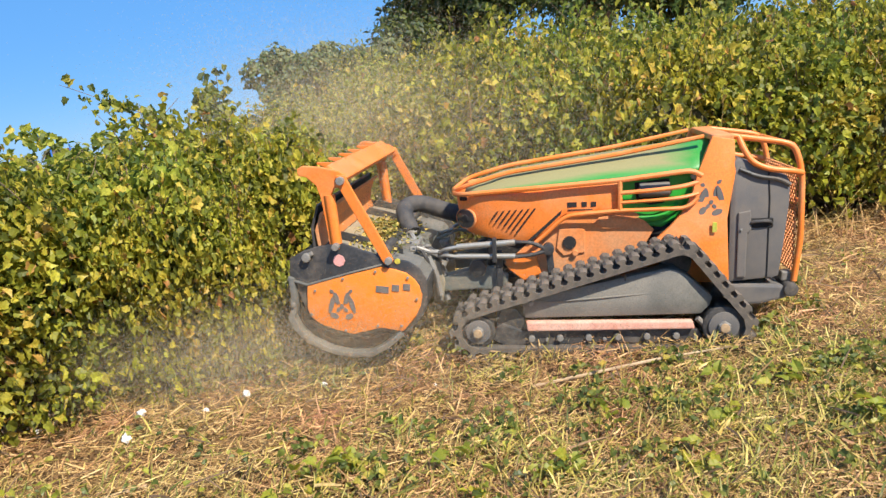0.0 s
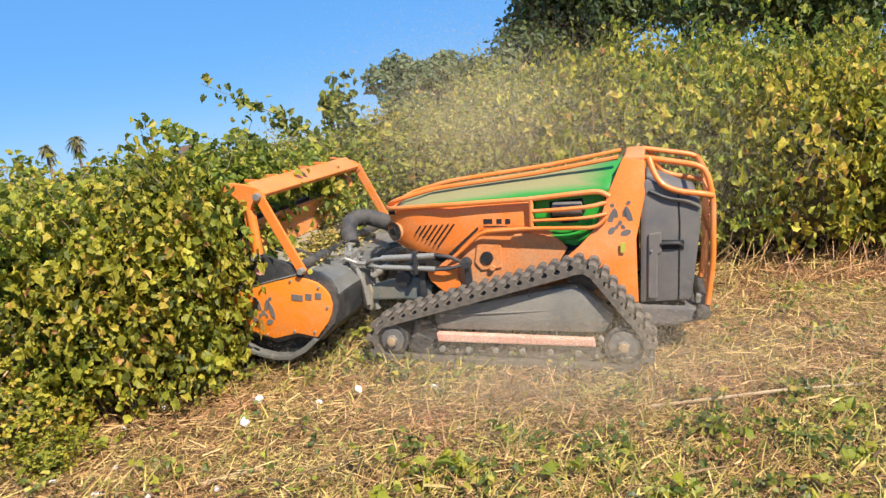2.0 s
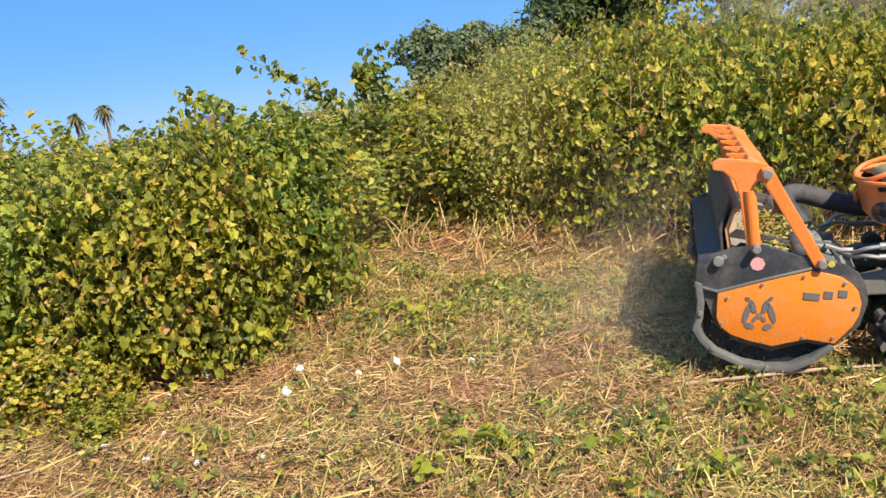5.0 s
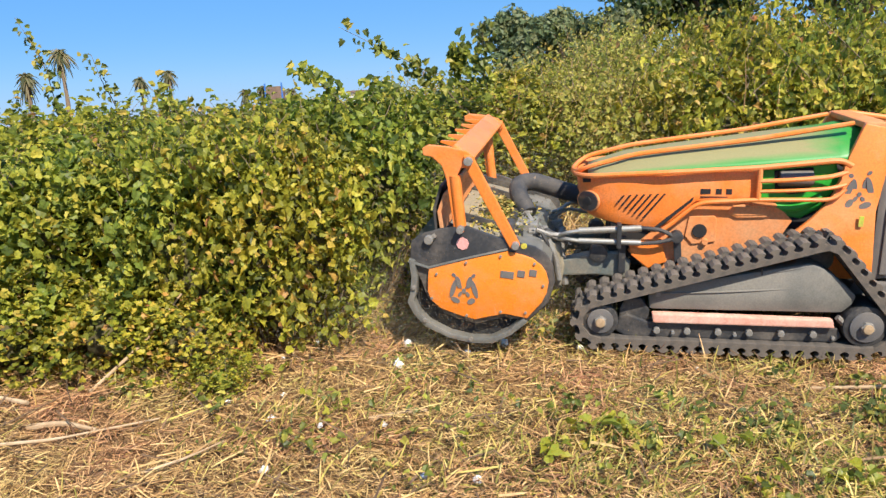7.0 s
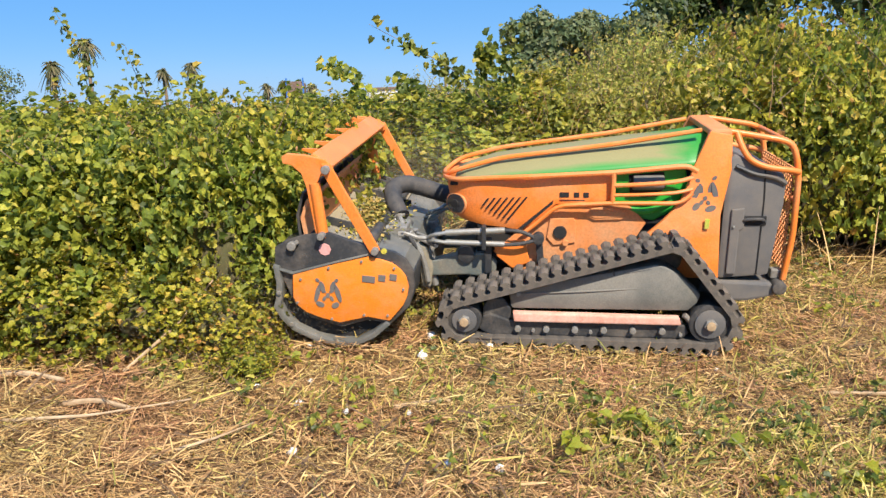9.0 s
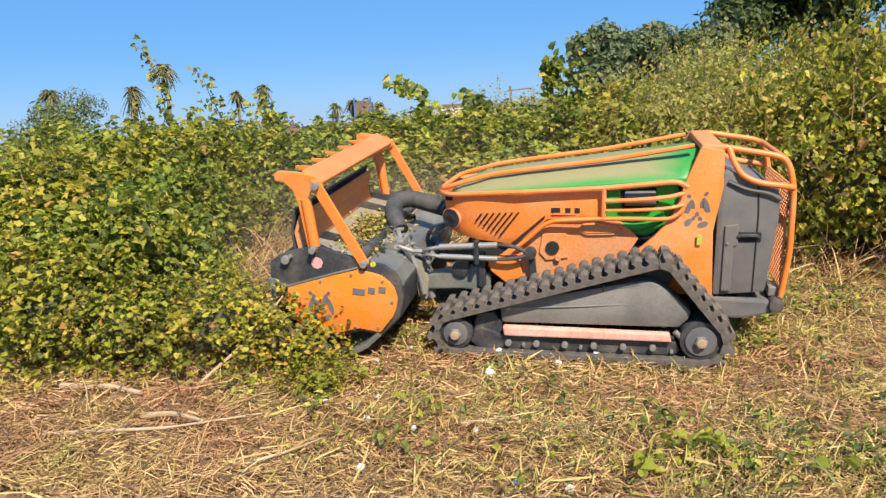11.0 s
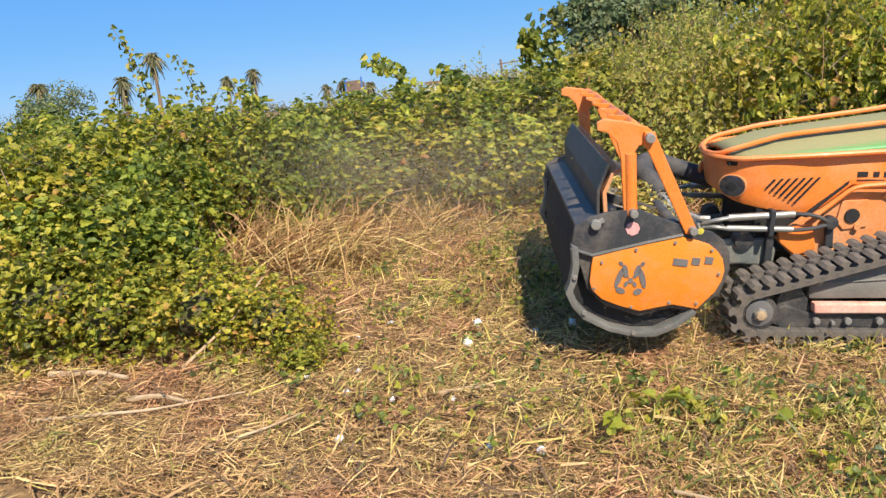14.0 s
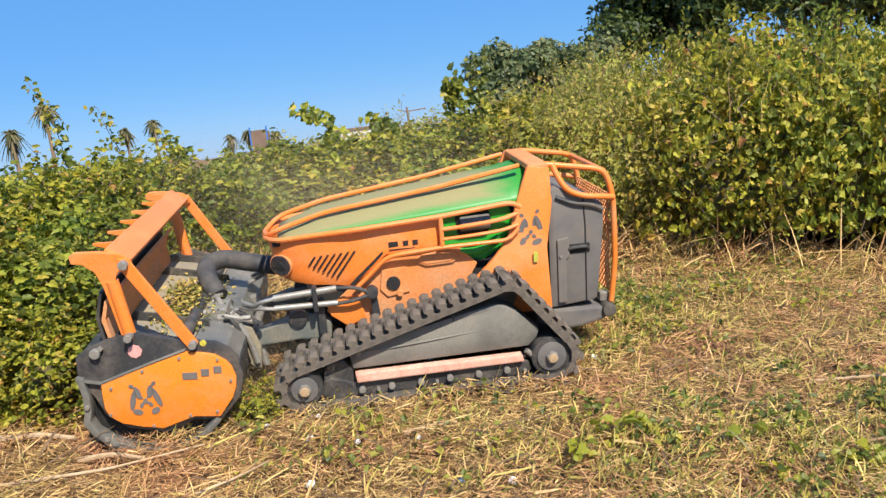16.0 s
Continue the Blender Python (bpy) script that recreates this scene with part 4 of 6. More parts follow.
for i, (x, y, s) in enumerate([(-1.50, 3.36, 0.026), (-1.48, 3.12, 0.028), (-1.19, 3.33, 0.016), (-1.03, 3.45, 0.027), (-0.66, 3.47, 0.018), (-0.96, 2.27, 0.020), (-1.15, 2.25, 0.018), (-1.85, 2.53, 0.024),
                               (-2.09, 2.63, 0.018), (-1.64, 2.52, 0.015), (-1.39, 2.58, 0.013), (-0.13, 3.33, 0.014), (-1.89, 2.74, 0.016), (-1.95, 3.3, 0.016), (-2.05, 3.1, 0.014), (-1.72, 2.18, 0.022), (-0.5, 3.05, 0.012)]):
    chip(x, y, s, i + 1)


LEAF_BLADES = []


def weed(x, y, count, size, seed):
    """A seedling vine: short stem and a few broad leaves, each by itself."""
    rng = np.random.default_rng(seed)
    if not LEAF_BLADES:
        for m in (LEAF_GREEN, LEAF):
            me = mesh_of("leaf", [tuple(p) for p in LOBED], LOBED_FACES, m)
            LEAF_BLADES.append(me)
    root = new("weed_plant")
    part("stem", tube([(0, 0, -0.01), (0.01, 0, 0.04), (0.0, 0.01, 0.09)], 0.003, 5, None, 0.02, 0.0015), LEAF_GREEN, root, "thin green stem")
    for i in range(count):
        a = rng.uniform(0, 360)
        ob = new("leaf", LEAF_BLADES[int(rng.uniform() < 0.35)])
        ob.parent = root
        k = size * rng.uniform(0.6, 1.15)
        ob.matrix_basis = pose(0.03 * math.cos(a) + rng.normal(0, 0.035), 0.03 * math.sin(a) + rng.normal(0, 0.03), rng.uniform(0.03, 0.10), rng.normal(15, 22), rng.normal(0, 22), a) @ Matrix.Scale(k, 4)
    root.matrix_basis = FIELD @ pose(x, y, 0)
    tagged(root, "young green weed with a few broad lobed leaves", "weed", "weeds in the mulch")


for i, (x, y, c, z) in enumerate([(-0.45, 2.66, 8, 0.05), (-0.72, 2.48, 10, 0.06), (-0.1, 2.66, 8, 0.05), (0.3, 2.5, 9, 0.05), (-0.60, 2.62, 9, 0.07), (-0.52, 2.72, 7, 0.06), (-1.67, 2.56, 7, 0.045), (-1.62, 2.68, 5, 0.04), (1.0, 2.72, 10, 0.055),
                               (1.32, 2.95, 10, 0.055), (0.8, 2.45, 9, 0.055), (1.5, 2.62, 10, 0.06), (1.15, 3.1, 8, 0.05), (0.55, 2.8, 7, 0.05), (-1.0, 3.98, 12, 0.06), (-0.82, 4.08, 12, 0.06), (-1.15, 4.12, 9, 0.06), (-2.2, 2.72, 9, 0.06), (-2.02, 2.86, 8, 0.05),
                               (0.1, 4.5, 8, 0.05), (0.5, 4.2, 8, 0.05), (-0.2, 4.1, 7, 0.05), (1.9, 3.0, 9, 0.06), (0.0, 2.4, 8, 0.05), (-1.05, 2.5, 5, 0.035)]):
    weed(x, y, c, z, 300 + i)


def stick(points, r, label):
    bm = tube(points, r, 7, None, 0.05, r * 0.6)
    ob = part("stick", bm, STICK, None, "", True)
    ob.matrix_basis = FIELD
    tagged(ob, label, "stick", "sticks")


stick([(-1.46, 2.60, 0.03), (-1.32, 2.66, 0.045), (-1.24, 2.68, 0.05)], 0.011, "short pale broken stick on the mulch")
stick([(-2.8, 2.30, 0.02), (-2.65, 2.33, 0.04), (-2.5, 2.32, 0.03)], 0.014, "short dark broken stick on the mulch")
stick([(-3.1, 2.05, 0.02), (-2.6, 2.2, 0.045), (-2.3, 2.45, 0.03)], 0.007, "long thin dry twig on the mulch")
stick([(0.3, 3.2, 0.03), (0.9, 3.28, 0.06), (1.5, 3.42, 0.03)], 0.008, "long thin dry twig on the mulch")
stick([(-3.35, 2.42, 0.03), (-3.1, 2.46, 0.045), (-2.92, 2.45, 0.04)], 0.016, "thick dark piece of branch on the mulch")
stick([(-2.2, 2.02, 0.03), (-2.02, 2.17, 0.05), (-1.95, 2.32, 0.04)], 0.006, "thin forked dark twig on the mulch")
stick([(-0.5, 2.12, 0.03), (-0.3, 2.06, 0.05), (-0.1, 2.02, 0.03)], 0.007, "short dark broken stick on the mulch")
stick([(-2.75, 2.62, 0.02), (-2.6, 2.85, 0.18), (-2.52, 3.05, 0.34)], 0.008, "dry bare stem leaning out of the hedge")

# ---- the remote-controlled mulcher: x ahead, y to its left, z up ----
machine = new("tracked_mulcher")
tagged(machine, "orange remote-controlled tracked mulcher with a dusty green hood", "mulcher")


def both(make):
    """Makes a piece for the left and the right side."""
    for side in (1, -1):
        make(side)


# body shell: a strip bent round the nose, bottom and top edge by place
def body_shell():
    plan = [(-0.125, 0.315), (-0.05, 0.313), (0.05, 0.309), (0.149, 0.305), (0.20, 0.302), (0.26, 0.299), (0.316, 0.295), (0.40, 0.288), (0.50, 0.274), (0.57, 0.258), (0.63, 0.236), (0.675, 0.205), (0.70, 0.165), (0.712, 0.10), (0.716, 0.0)]
    plan = plan + [(x, -y) for x, y in plan[-2::-1]]
    bm = bmesh.new()
    cols = []
    for x, y in plan:
        lo = np.interp(x, [-0.125, 0.149, 0.316, 0.36, 0.563, 0.66, 0.716], [0.693, 0.676, 0.527, 0.541, 0.553, 0.572, 0.60])
        hi = np.interp(x, [-0.125, 0.3, 0.68, 0.716], [0.862, 0.842, 0.815, 0.808])
        col = []
        for k in range(6):
            u = k / 5
            inset = 1 - 0.045 * (1 - u) ** 2 * (x > 0.3) - 0.03 * u * u
            col.append(bm.verts.new((x - 0.03 * (1 - u) ** 2 * (x > 0.55), y * inset, lo + (hi - lo) * u)))
        cols.append(col)
    for a, b in zip(cols, cols[1:]):
        for k in range(5):
            bm.faces.new((a[k], b[k], b[k + 1], a[k + 1]))
    ob = part("body_shell", bm, ORANGE, machine, "orange painted sheet-steel side and nose shell", True)
    so = ob.modifiers.new("thickness", "SOLIDIFY")
    so.thickness = 0.012
    be = ob.modifiers.new("edges", "BEVEL")
    be.width, be.segments, be.limit_method = 0.004, 2, "ANGLE"


body_shell()


def shell_y(x):
    return float(np.interp(x, [-0.125, 0.316, 0.50, 0.63, 0.70], [0.316, 0.297, 0.276, 0.238, 0.166]))


def lower_panel(side):
    y = 0.285 * side
    poly = [(0.16, 0.68), (-0.11, 0.70), (-0.215, 0.668), (-0.30, 0.582), (-0.235, 0.47), (-0.20, 0.36), (0.36, 0.32), (0.46, 0.42), (0.33, 0.53)]
    part("lower_panel", prism(poly, y - 0.02 * side, y, 0.006), ORANGE_DUSTY, machine, "dust-covered orange lower panel")
    raised = [(0.175, 0.60), (0.06, 0.605), (0.045, 0.59), (0.045, 0.475), (0.155, 0.46), (0.19, 0.50)]
    part("access_plate", prism(raised, y, y + 0.010 * side, 0.004), ORANGE_DUSTY, machine)
    # dark disc laid on the plate paints the shade of a round hole
    bm = disc(0.123, y + 0.012 * side, 0.529, 0.034, 0.014, 22, 0.003)
    part("port", bm, DARK, machine, "round dark disc standing for a shaded opening")
    part("bolt", disc(0.095, y + 0.012 * side, 0.475, 0.016, 0.02, 12, 0.003), ORANGE_DUSTY, machine)
    grip = [(0.045, 0.62), (0.02, 0.655), (-0.05, 0.665), (-0.145, 0.648), (-0.17, 0.625), (-0.13, 0.60), (0.0, 0.595)]
    hole = [(0.03, 0.622), (0.01, 0.645), (-0.05, 0.652), (-0.135, 0.638), (-0.15, 0.625), (-0.12, 0.612), (0.0, 0.607)]
    part("grip_rim", prism([(x - 0.045, z) for x, z in grip], y, y + 0.012 * side, 0.004), ORANGE_DUSTY, machine)
    # the right grip's hollow is a near-black plate, its shade put in by colour
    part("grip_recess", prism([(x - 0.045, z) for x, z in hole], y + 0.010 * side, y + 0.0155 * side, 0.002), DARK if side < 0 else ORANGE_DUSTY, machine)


both(lower_panel)
# added filler box blocks the view through; near-black stands for inner shade
part("engine_block", box(-0.03, 0, 0.56, 1.16, 0.50, 0.46, 0.03), DARK, machine, "near-black box added as the shaded inside of the body")


def slots(side):
    # proud near-black bars on the shell paint the shaded slots
    for i in range(7):
        f = (i + 1) / 7
        tx, tz = 0.486 - 0.032 * i, 0.697 + 0.003 * i
        L = 0.03 + 0.13 * f ** 0.9
        dx, dz = 0.60 * L, -0.80 * L
        ey = [(shell_y(tx + dx * u) - 0.001) * side for u in (0, 1)]
        bm = bmesh.new()
        q = []
        for (x, z, y) in ((tx, tz, ey[0]), (tx + dx, tz + dz, ey[1])):
            for s in (-1, 1):
                q.append((x + s * 0.0045, y, z))
        depth = 0.004 * side
        lo = [bm.verts.new((x, y - depth, z)) for x, y, z in q]
        hi = [bm.verts.new((x, y + depth, z)) for x, y, z in q]
        for a in (lo, hi):
            bm.faces.new((a[0], a[1], a[3], a[2]))
        for i0, i1 in ((0, 1), (1, 3), (3, 2), (2, 0)):
            bm.faces.new((lo[i0], lo[i1], hi[i1], hi[i0]))
        part("vent_slot", bm, DARK, machine)


both(slots)


def lamp(side):
    m = Matrix.Translation((0.655, 0.212 * side, 0.655)) @ Matrix.Rotation(radians(-36 * side), 4, "Z")
    ring = disc(0, -0.002 * side, 0, 0.066, 0.014, 26, 0.003)
    bmesh.ops.transform(ring, matrix=m @ Matrix.Scale(0.86, 4, (0, 0, 1)), verts=ring.verts)
    part("headlight_rim", ring, ORANGE_DUSTY, machine, "raised orange rim", True)
    bm = disc(0, 0.001 * side, 0, 0.060, 0.015, 26, 0.003)
    bmesh.ops.transform(bm, matrix=m @ Matrix.Scale(0.84, 4, (0, 0, 1)), verts=bm.verts)
    part("headlight", bm, LENS, machine, "round dark glass headlight set in the nose", True)
    bm = disc(0, 0.010 * side, 0, 0.022, 0.008, 20, 0.002)
    bmesh.ops.transform(bm, matrix=m, verts=bm.verts)
    part("headlight_bulb", bm, DARK, machine, "", True)
    # near-black block paints the shaded notch under the rail
    part("nose_notch", box(0.655, 0.195 * side, 0.79, 0.06, 0.05, 0.03, 0.006), DARK, machine)


both(lamp)


# hood between the rails
def hood():
    bm = bmesh.new()
    rows = []
    for x, za, zb in [(0.66, 0.812, 0.832), (0.60, 0.822, 0.853), (0.46, 0.832, 0.893), (0.25, 0.843, 0.921), (0.0, 0.855, 0.950), (-0.25, 0.868, 0.980), (-0.48, 0.880, 1.004), (-0.60, 0.885, 1.01)]:
        w = shell_y(max(x, -0.12)) - 0.02
        rows.append([bm.verts.new((x, y, z)) for y, z in [(-w, za), (-w * 0.93, za + (zb - za) * 0.26), (-w * 0.74, za + (zb - za) * 0.66), (-w * 0.48, zb), (0, zb + 0.004), (w * 0.48, zb), (w * 0.74, za + (zb - za) * 0.66), (w * 0.93, za + (zb - za) * 0.26), (w, za)]])
    for a, b in zip(rows, rows[1:]):
        for k in range(8):
            bm.faces.new((a[k], a[k + 1], b[k + 1], b[k]))
    ob = part("hood", bm, GREEN_DUSTY, machine, "green hood thick with beige dust", True)
    so = ob.modifiers.new("thickness", "SOLIDIFY")
    so.thickness = 0.015


hood()


def rails(side):
    s = side
    R = 0.0125
    part("guard_rail", tube([(0.735, 0, 0.808), (0.72, 0.14 * s, 0.812), (0.66, 0.245 * s, 0.820), (0.3, 0.318 * s, 0.846), (-0.12, 0.335 * s, 0.868), (-0.47, 0.35 * s, 0.902), (-0.515, 0.345 * s, 0.87)], R, 8, None, 0.05), ORANGE, machine, "", True)
    part("top_rail", tube([(0.735, 0, 0.815), (0.715, 0.13 * s, 0.822), (0.66, 0.175 * s, 0.855), (0.43, 0.165 * s, 0.914), (-0.1, 0.18 * s, 0.976), (-0.55, 0.20 * s, 1.04)], R, 8, None, 0.06), ORANGE, machine, "", True)
    part("seam_rail", tube([(0.31, 0.318 * s, 0.525), (0.25, 0.318 * s, 0.575), (0.145, 0.322 * s, 0.672), (0.05, 0.33 * s, 0.682), (-0.13, 0.34 * s, 0.695), (-0.45, 0.35 * s, 0.70), (-0.50, 0.345 * s, 0.76)], 0.011, 8, None, 0.05), ORANGE, machine, "", True)
    part("cage_post", tube([(-0.125, 0.336 * s, 0.866), (-0.125, 0.338 * s, 0.695)], 0.012, 8, None, 0), ORANGE, machine, "", True)
    for z in (0.812, 0.752):
        part("cage_bar", tube([(-0.125, 0.338 * s, z - 0.008), (-0.25, 0.355 * s, z), (-0.42, 0.356 * s, z + 0.012), (-0.50, 0.335 * s, z + 0.03)], 0.011, 8, None, 0.06), ORANGE, machine, "", True)
    # groove shadow along the seam
    part("seam_groove", prism([(0.335, 0.545), (0.16, 0.70), (0.145, 0.695), (0.315, 0.542)], shell_y(0.3) * s - 0.004 * s, shell_y(0.2) * s + 0.002 * s, 0.001), DARK, machine)


both(rails)


def engine_bay(side):
    s = side
    poly = [(-0.125, 0.87), (-0.47, 0.90), (-0.50, 0.78), (-0.43, 0.64), (-0.34, 0.585), (-0.25, 0.60), (-0.17, 0.66), (-0.125, 0.69)]
    part("engine_cowl", prism(poly, 0.22 * s, 0.255 * s, 0.01), GREEN, machine, "bright green engine cowl behind the cage bars")
    inner = [(-0.205, 0.84), (-0.375, 0.855), (-0.39, 0.78), (-0.35, 0.715), (-0.28, 0.705), (-0.215, 0.735)]
    # near-black plate on the cowl, coloured as the shade of its opening
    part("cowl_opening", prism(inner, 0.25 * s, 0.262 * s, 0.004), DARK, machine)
    part("air_filter", disc(-0.30, 0.268 * s, 0.80, 0.042, 0.15, 18, 0.01, None, "X"), PLASTIC, machine, "grey round air filter", True)
    part("cowl_rib", tube([(-0.17, 0.262 * s, 0.66), (-0.30, 0.272 * s, 0.63), (-0.42, 0.262 * s, 0.70)], 0.02, 8, None, 0.08), GREEN, machine, "", True)


both(engine_bay)


def fender(side):
    s = side
    poly = [(-0.575, 1.043), (-0.68, 1.02), (-0.683, 0.857), (-0.642, 0.64), (-0.650, 0.42), (-0.655, 0.32), (-0.20, 0.32), (-0.20, 0.45), (-0.232, 0.49), (-0.30, 0.548), (-0.37, 0.61), (-0.445, 0.695), (-0.475, 0.78), (-0.505, 0.885)]

    def lean(c):
        return Vector((c.x, c.y - s * max(0.0, c.z - 0.55) * 0.16, c.z))

    part("fender", prism(poly, 0.325 * s, 0.355 * s, 0.008, None, lean), ORANGE, machine, "broad orange steel fender with a cut-out emblem", True)
    # abstract emblem of dark blobs, and a small sticker
    for ex, ez, rx, rz, tilt in [tuple(1.22 * q for q in p[:4]) + p[4:] for p in [(0.036, 0.012, 0.011, 0.042, 16), (-0.036, 0.012, 0.011, 0.042, -16), (0.019, 0.030, 0.009, 0.026, -12), (-0.019, 0.030, 0.009, 0.026, 12), (0.034, -0.045, 0.012, 0.018, 34), (-0.022, -0.052, 0.022, 0.012, -22), (0.0, -0.010, 0.008, 0.010, 0), (0.032, 0.068, 0.010, 0.007, 40), (-0.032, 0.068, 0.010, 0.007, -40), (0.014, -0.028, 0.007, 0.012, 30), (-0.012, -0.028, 0.007, 0.010, -30)]]:
        bm = disc(0, 0, 0, 1.0, 0.004, 14, 0)
        zc = 0.735 + ez
        yy = (0.356 - 0.16 * (zc - 0.55)) * s
        bmesh.ops.transform(bm, matrix=Matrix.Translation((-0.565 + ex, yy, zc)) @ Matrix.Rotation(radians(-tilt), 4, "Y") @ Matrix.Diagonal((rx, 1, rz, 1)), verts=bm.verts)
        part("emblem_piece", bm, PLASTIC, machine, "dark blob of a cut-out emblem")
    part("sticker", box(-0.578, 0.3565 * s - 0.0016 * s, 0.60, 0.022, 0.004, 0.05, 0.001), LIME, machine, "small faded yellow-green sticker")
    part("fender_bolt", disc(-0.60, 0.336 * s, 0.35, 0.008, 0.05, 10, 0.002), STEEL, machine)


both(fender)
part("roof_bridge", box(-0.628, 0, 1.03, 0.10, 0.55, 0.03, 0.01), ORANGE_DUSTY, machine, "orange cross plate joining the fenders")


def rear_box():
    poly = [(-0.69, 0.935), (-0.80, 0.885), (-0.845, 0.865), (-0.93, 0.835), (-0.945, 0.80), (-0.945, 0.70), (-0.925, 0.48), (-0.908, 0.325), (-0.66, 0.30), (-0.66, 0.9)]
    part("rear_housing", prism(poly, -0.30, 0.30, 0.02), PLASTIC, machine, "dark grey moulded plastic rear housing", True)
    for s in (1, -1):
        part("seam", tube([(-0.838, 0.3005 * s, 0.855), (-0.848, 0.3005 * s, 0.72), (-0.848, 0.3005 * s, 0.33)], 0.004, 6, None, 0.03), DARK, machine)
        # near-black box painted as the shaded hollow behind the handle
        part("handle_recess", box(-0.80, 0.296 * s, 0.605, 0.14, 0.02, 0.05, 0.008), DARK, machine)
        part("handle", tube([(-0.755, 0.302 * s, 0.60), (-0.77, 0.318 * s, 0.615), (-0.845, 0.318 * s, 0.617), (-0.86, 0.302 * s, 0.602)], 0.009, 8, None, 0.02), BLACK, machine, "black pull handle", True)
        part("side_rib", prism([(-0.70, 0.66), (-0.76, 0.67), (-0.765, 0.57), (-0.745, 0.555), (-0.745, 0.33), (-0.70, 0.33)], 0.298 * s, 0.312 * s, 0.006), PLASTIC, machine)
        part("rivet", disc(-0.715, 0.314 * s, 0.575, 0.006, 0.012, 8, 0.001), STEEL, machine)
        part("trim_strip", tube([(-0.70, 0.30 * s, 0.875), (-0.79, 0.306 * s, 0.835), (-0.88, 0.306 * s, 0.825), (-0.94, 0.30 * s, 0.79)], 0.012, 8, None, 0.05), BLACK, machine, "", True)


rear_box()


def rear_guard(side):
    s = side
    R = 0.015
    part("guard_hoop", tube([(-0.66, 0.25 * s, 1.035), (-0.93, 0.27 * s, 0.992), (-0.97, 0.275 * s, 0.96), (-1.0, 0.28 * s, 0.842), (-1.008, 0.28 * s, 0.52), (-0.985, 0.28 * s, 0.30)], R, 10, None, 0.06), ORANGE, machine, "", True)
    part("guard_loop", tube([(-0.70, 0.26 * s, 1.03), (-0.722, 0.29 * s, 0.965), (-0.758, 0.31 * s, 0.905), (-0.832, 0.318 * s, 0.872), (-0.95, 0.312 * s, 0.858), (-1.0, 0.285 * s, 0.845)], R, 10, None, 0.06), ORANGE, machine, "", True)


both(rear_guard)
part("guard_crossbar", tube([(-0.955, -0.27, 0.978), (-0.955, 0.27, 0.978)], 0.014, 10, None, 0), ORANGE, machine, "", True)
part("guard_crossbar", tube([(-1.004, -0.28, 0.70), (-1.004, 0.28, 0.70)], 0.012, 10, None, 0), ORANGE, machine, "", True)


def grille():
    bm = bmesh.new()
    x0 = -0.985
    for k in range(-26, 27):
        for d in (1, -1):
            y0, z0 = k * 0.034, 0.34
            L = 0.52
            a, b = Vector((x0, y0, z0)), Vector((x0, y0 + d * L, z0 + L))
            lo, hi = 0.0, 1.0
            ys = sorted(((-0.265 - y0) / (d * L), (0.265 - y0) / (d * L)))
            lo, hi = max(lo, ys[0]), min(hi, ys[1])
            if hi - lo > 0.03:
                tube([a.lerp(b, lo), a.lerp(b, hi)], 0.0035, 4, bm, 0)
    part("rear_grille", bm, ORANGE_DUSTY, machine, "orange expanded-metal grille")


grille()
part("rear_bumper", prism([(-0.60, 0.295), (-0.92, 0.285), (-0.97, 0.255), (-0.95, 0.215), (-0.82, 0.185), (-0.55, 0.18)], -0.30, 0.30, 0.015), PLASTIC, machine, "dark grey rear underframe")
part("bumper_roll", disc(-0.965, 0, 0.262, 0.036, 0.64, 18, 0.01), BLACK, machine, "black round rear bumper bar", True)
part("hitch_plate", box(-0.955, 0.24, 0.32, 0.05, 0.05, 0.05, 0.008), STEEL, machine)


# brand marks on the side are only plain dark bars
def side_bars(side):
    for x, w in ((0.108, 0.046), (0.048, 0.026), (0.002, 0.026)):
        yy = (shell_y(x) + 0.0005) * side
        bm = box(x, yy, 0.735, w, 0.004, 0.034, 0.001)
        part("mark_bar", bm, DARK, machine)
    part("mark_underline", box(0.06, (shell_y(0.06) + 0.0005) * side, 0.70, 0.14, 0.004, 0.006, 0.001), DARK, machine)


both(side_bars)


# ---- running gear ----
def belt_path():
    """The belt runs round front idler, top sprocket and rear idler; points every few millimetres, with their way on."""
    circles = [(0.590, 0.139, 0.100), (-0.590, 0.153, 0.114), (-0.385, 0.440, 0.092)]
    pts = []
    n = len(circles)
    for i in range(n):
        x0, z0, r0 = circles[i - 1]
        x1, z1, r1 = circles[i]
        x2, z2, r2 = circles[(i + 1) % n]

        def side(xa, za, ra, xb, zb, rb, sign):
            d = math.hypot(xb - xa, zb - za)
            base = math.atan2(zb - za, xb - xa)
            return base + sign * math.acos((ra - rb) / d)

        a0 = side(x0, z0, r0, x1, z1, r1, 1)
        a1 = side(x1, z1, r1, x2, z2, r2, 1)
        while a1 > a0:
            a1 -= 2 * math.pi
        while a1 < a0 - 2 * math.pi:
            a1 += 2 * math.pi
        for k in range(15):
            a = a0 + (a1 - a0) * k / 14
            pts.append((x1 + r1 * math.cos(a), z1 + r1 * math.sin(a)))
    return np.array(pts)


BELT = belt_path()
_closed = np.vstack([BELT, BELT[:1]])
_len = np.concatenate([[0], np.cumsum(np.hypot(*np.diff(_closed, axis=0).T))])
BELT_LENGTH = float(_len[-1])
LUGS = int(round(BELT_LENGTH / 0.0645))


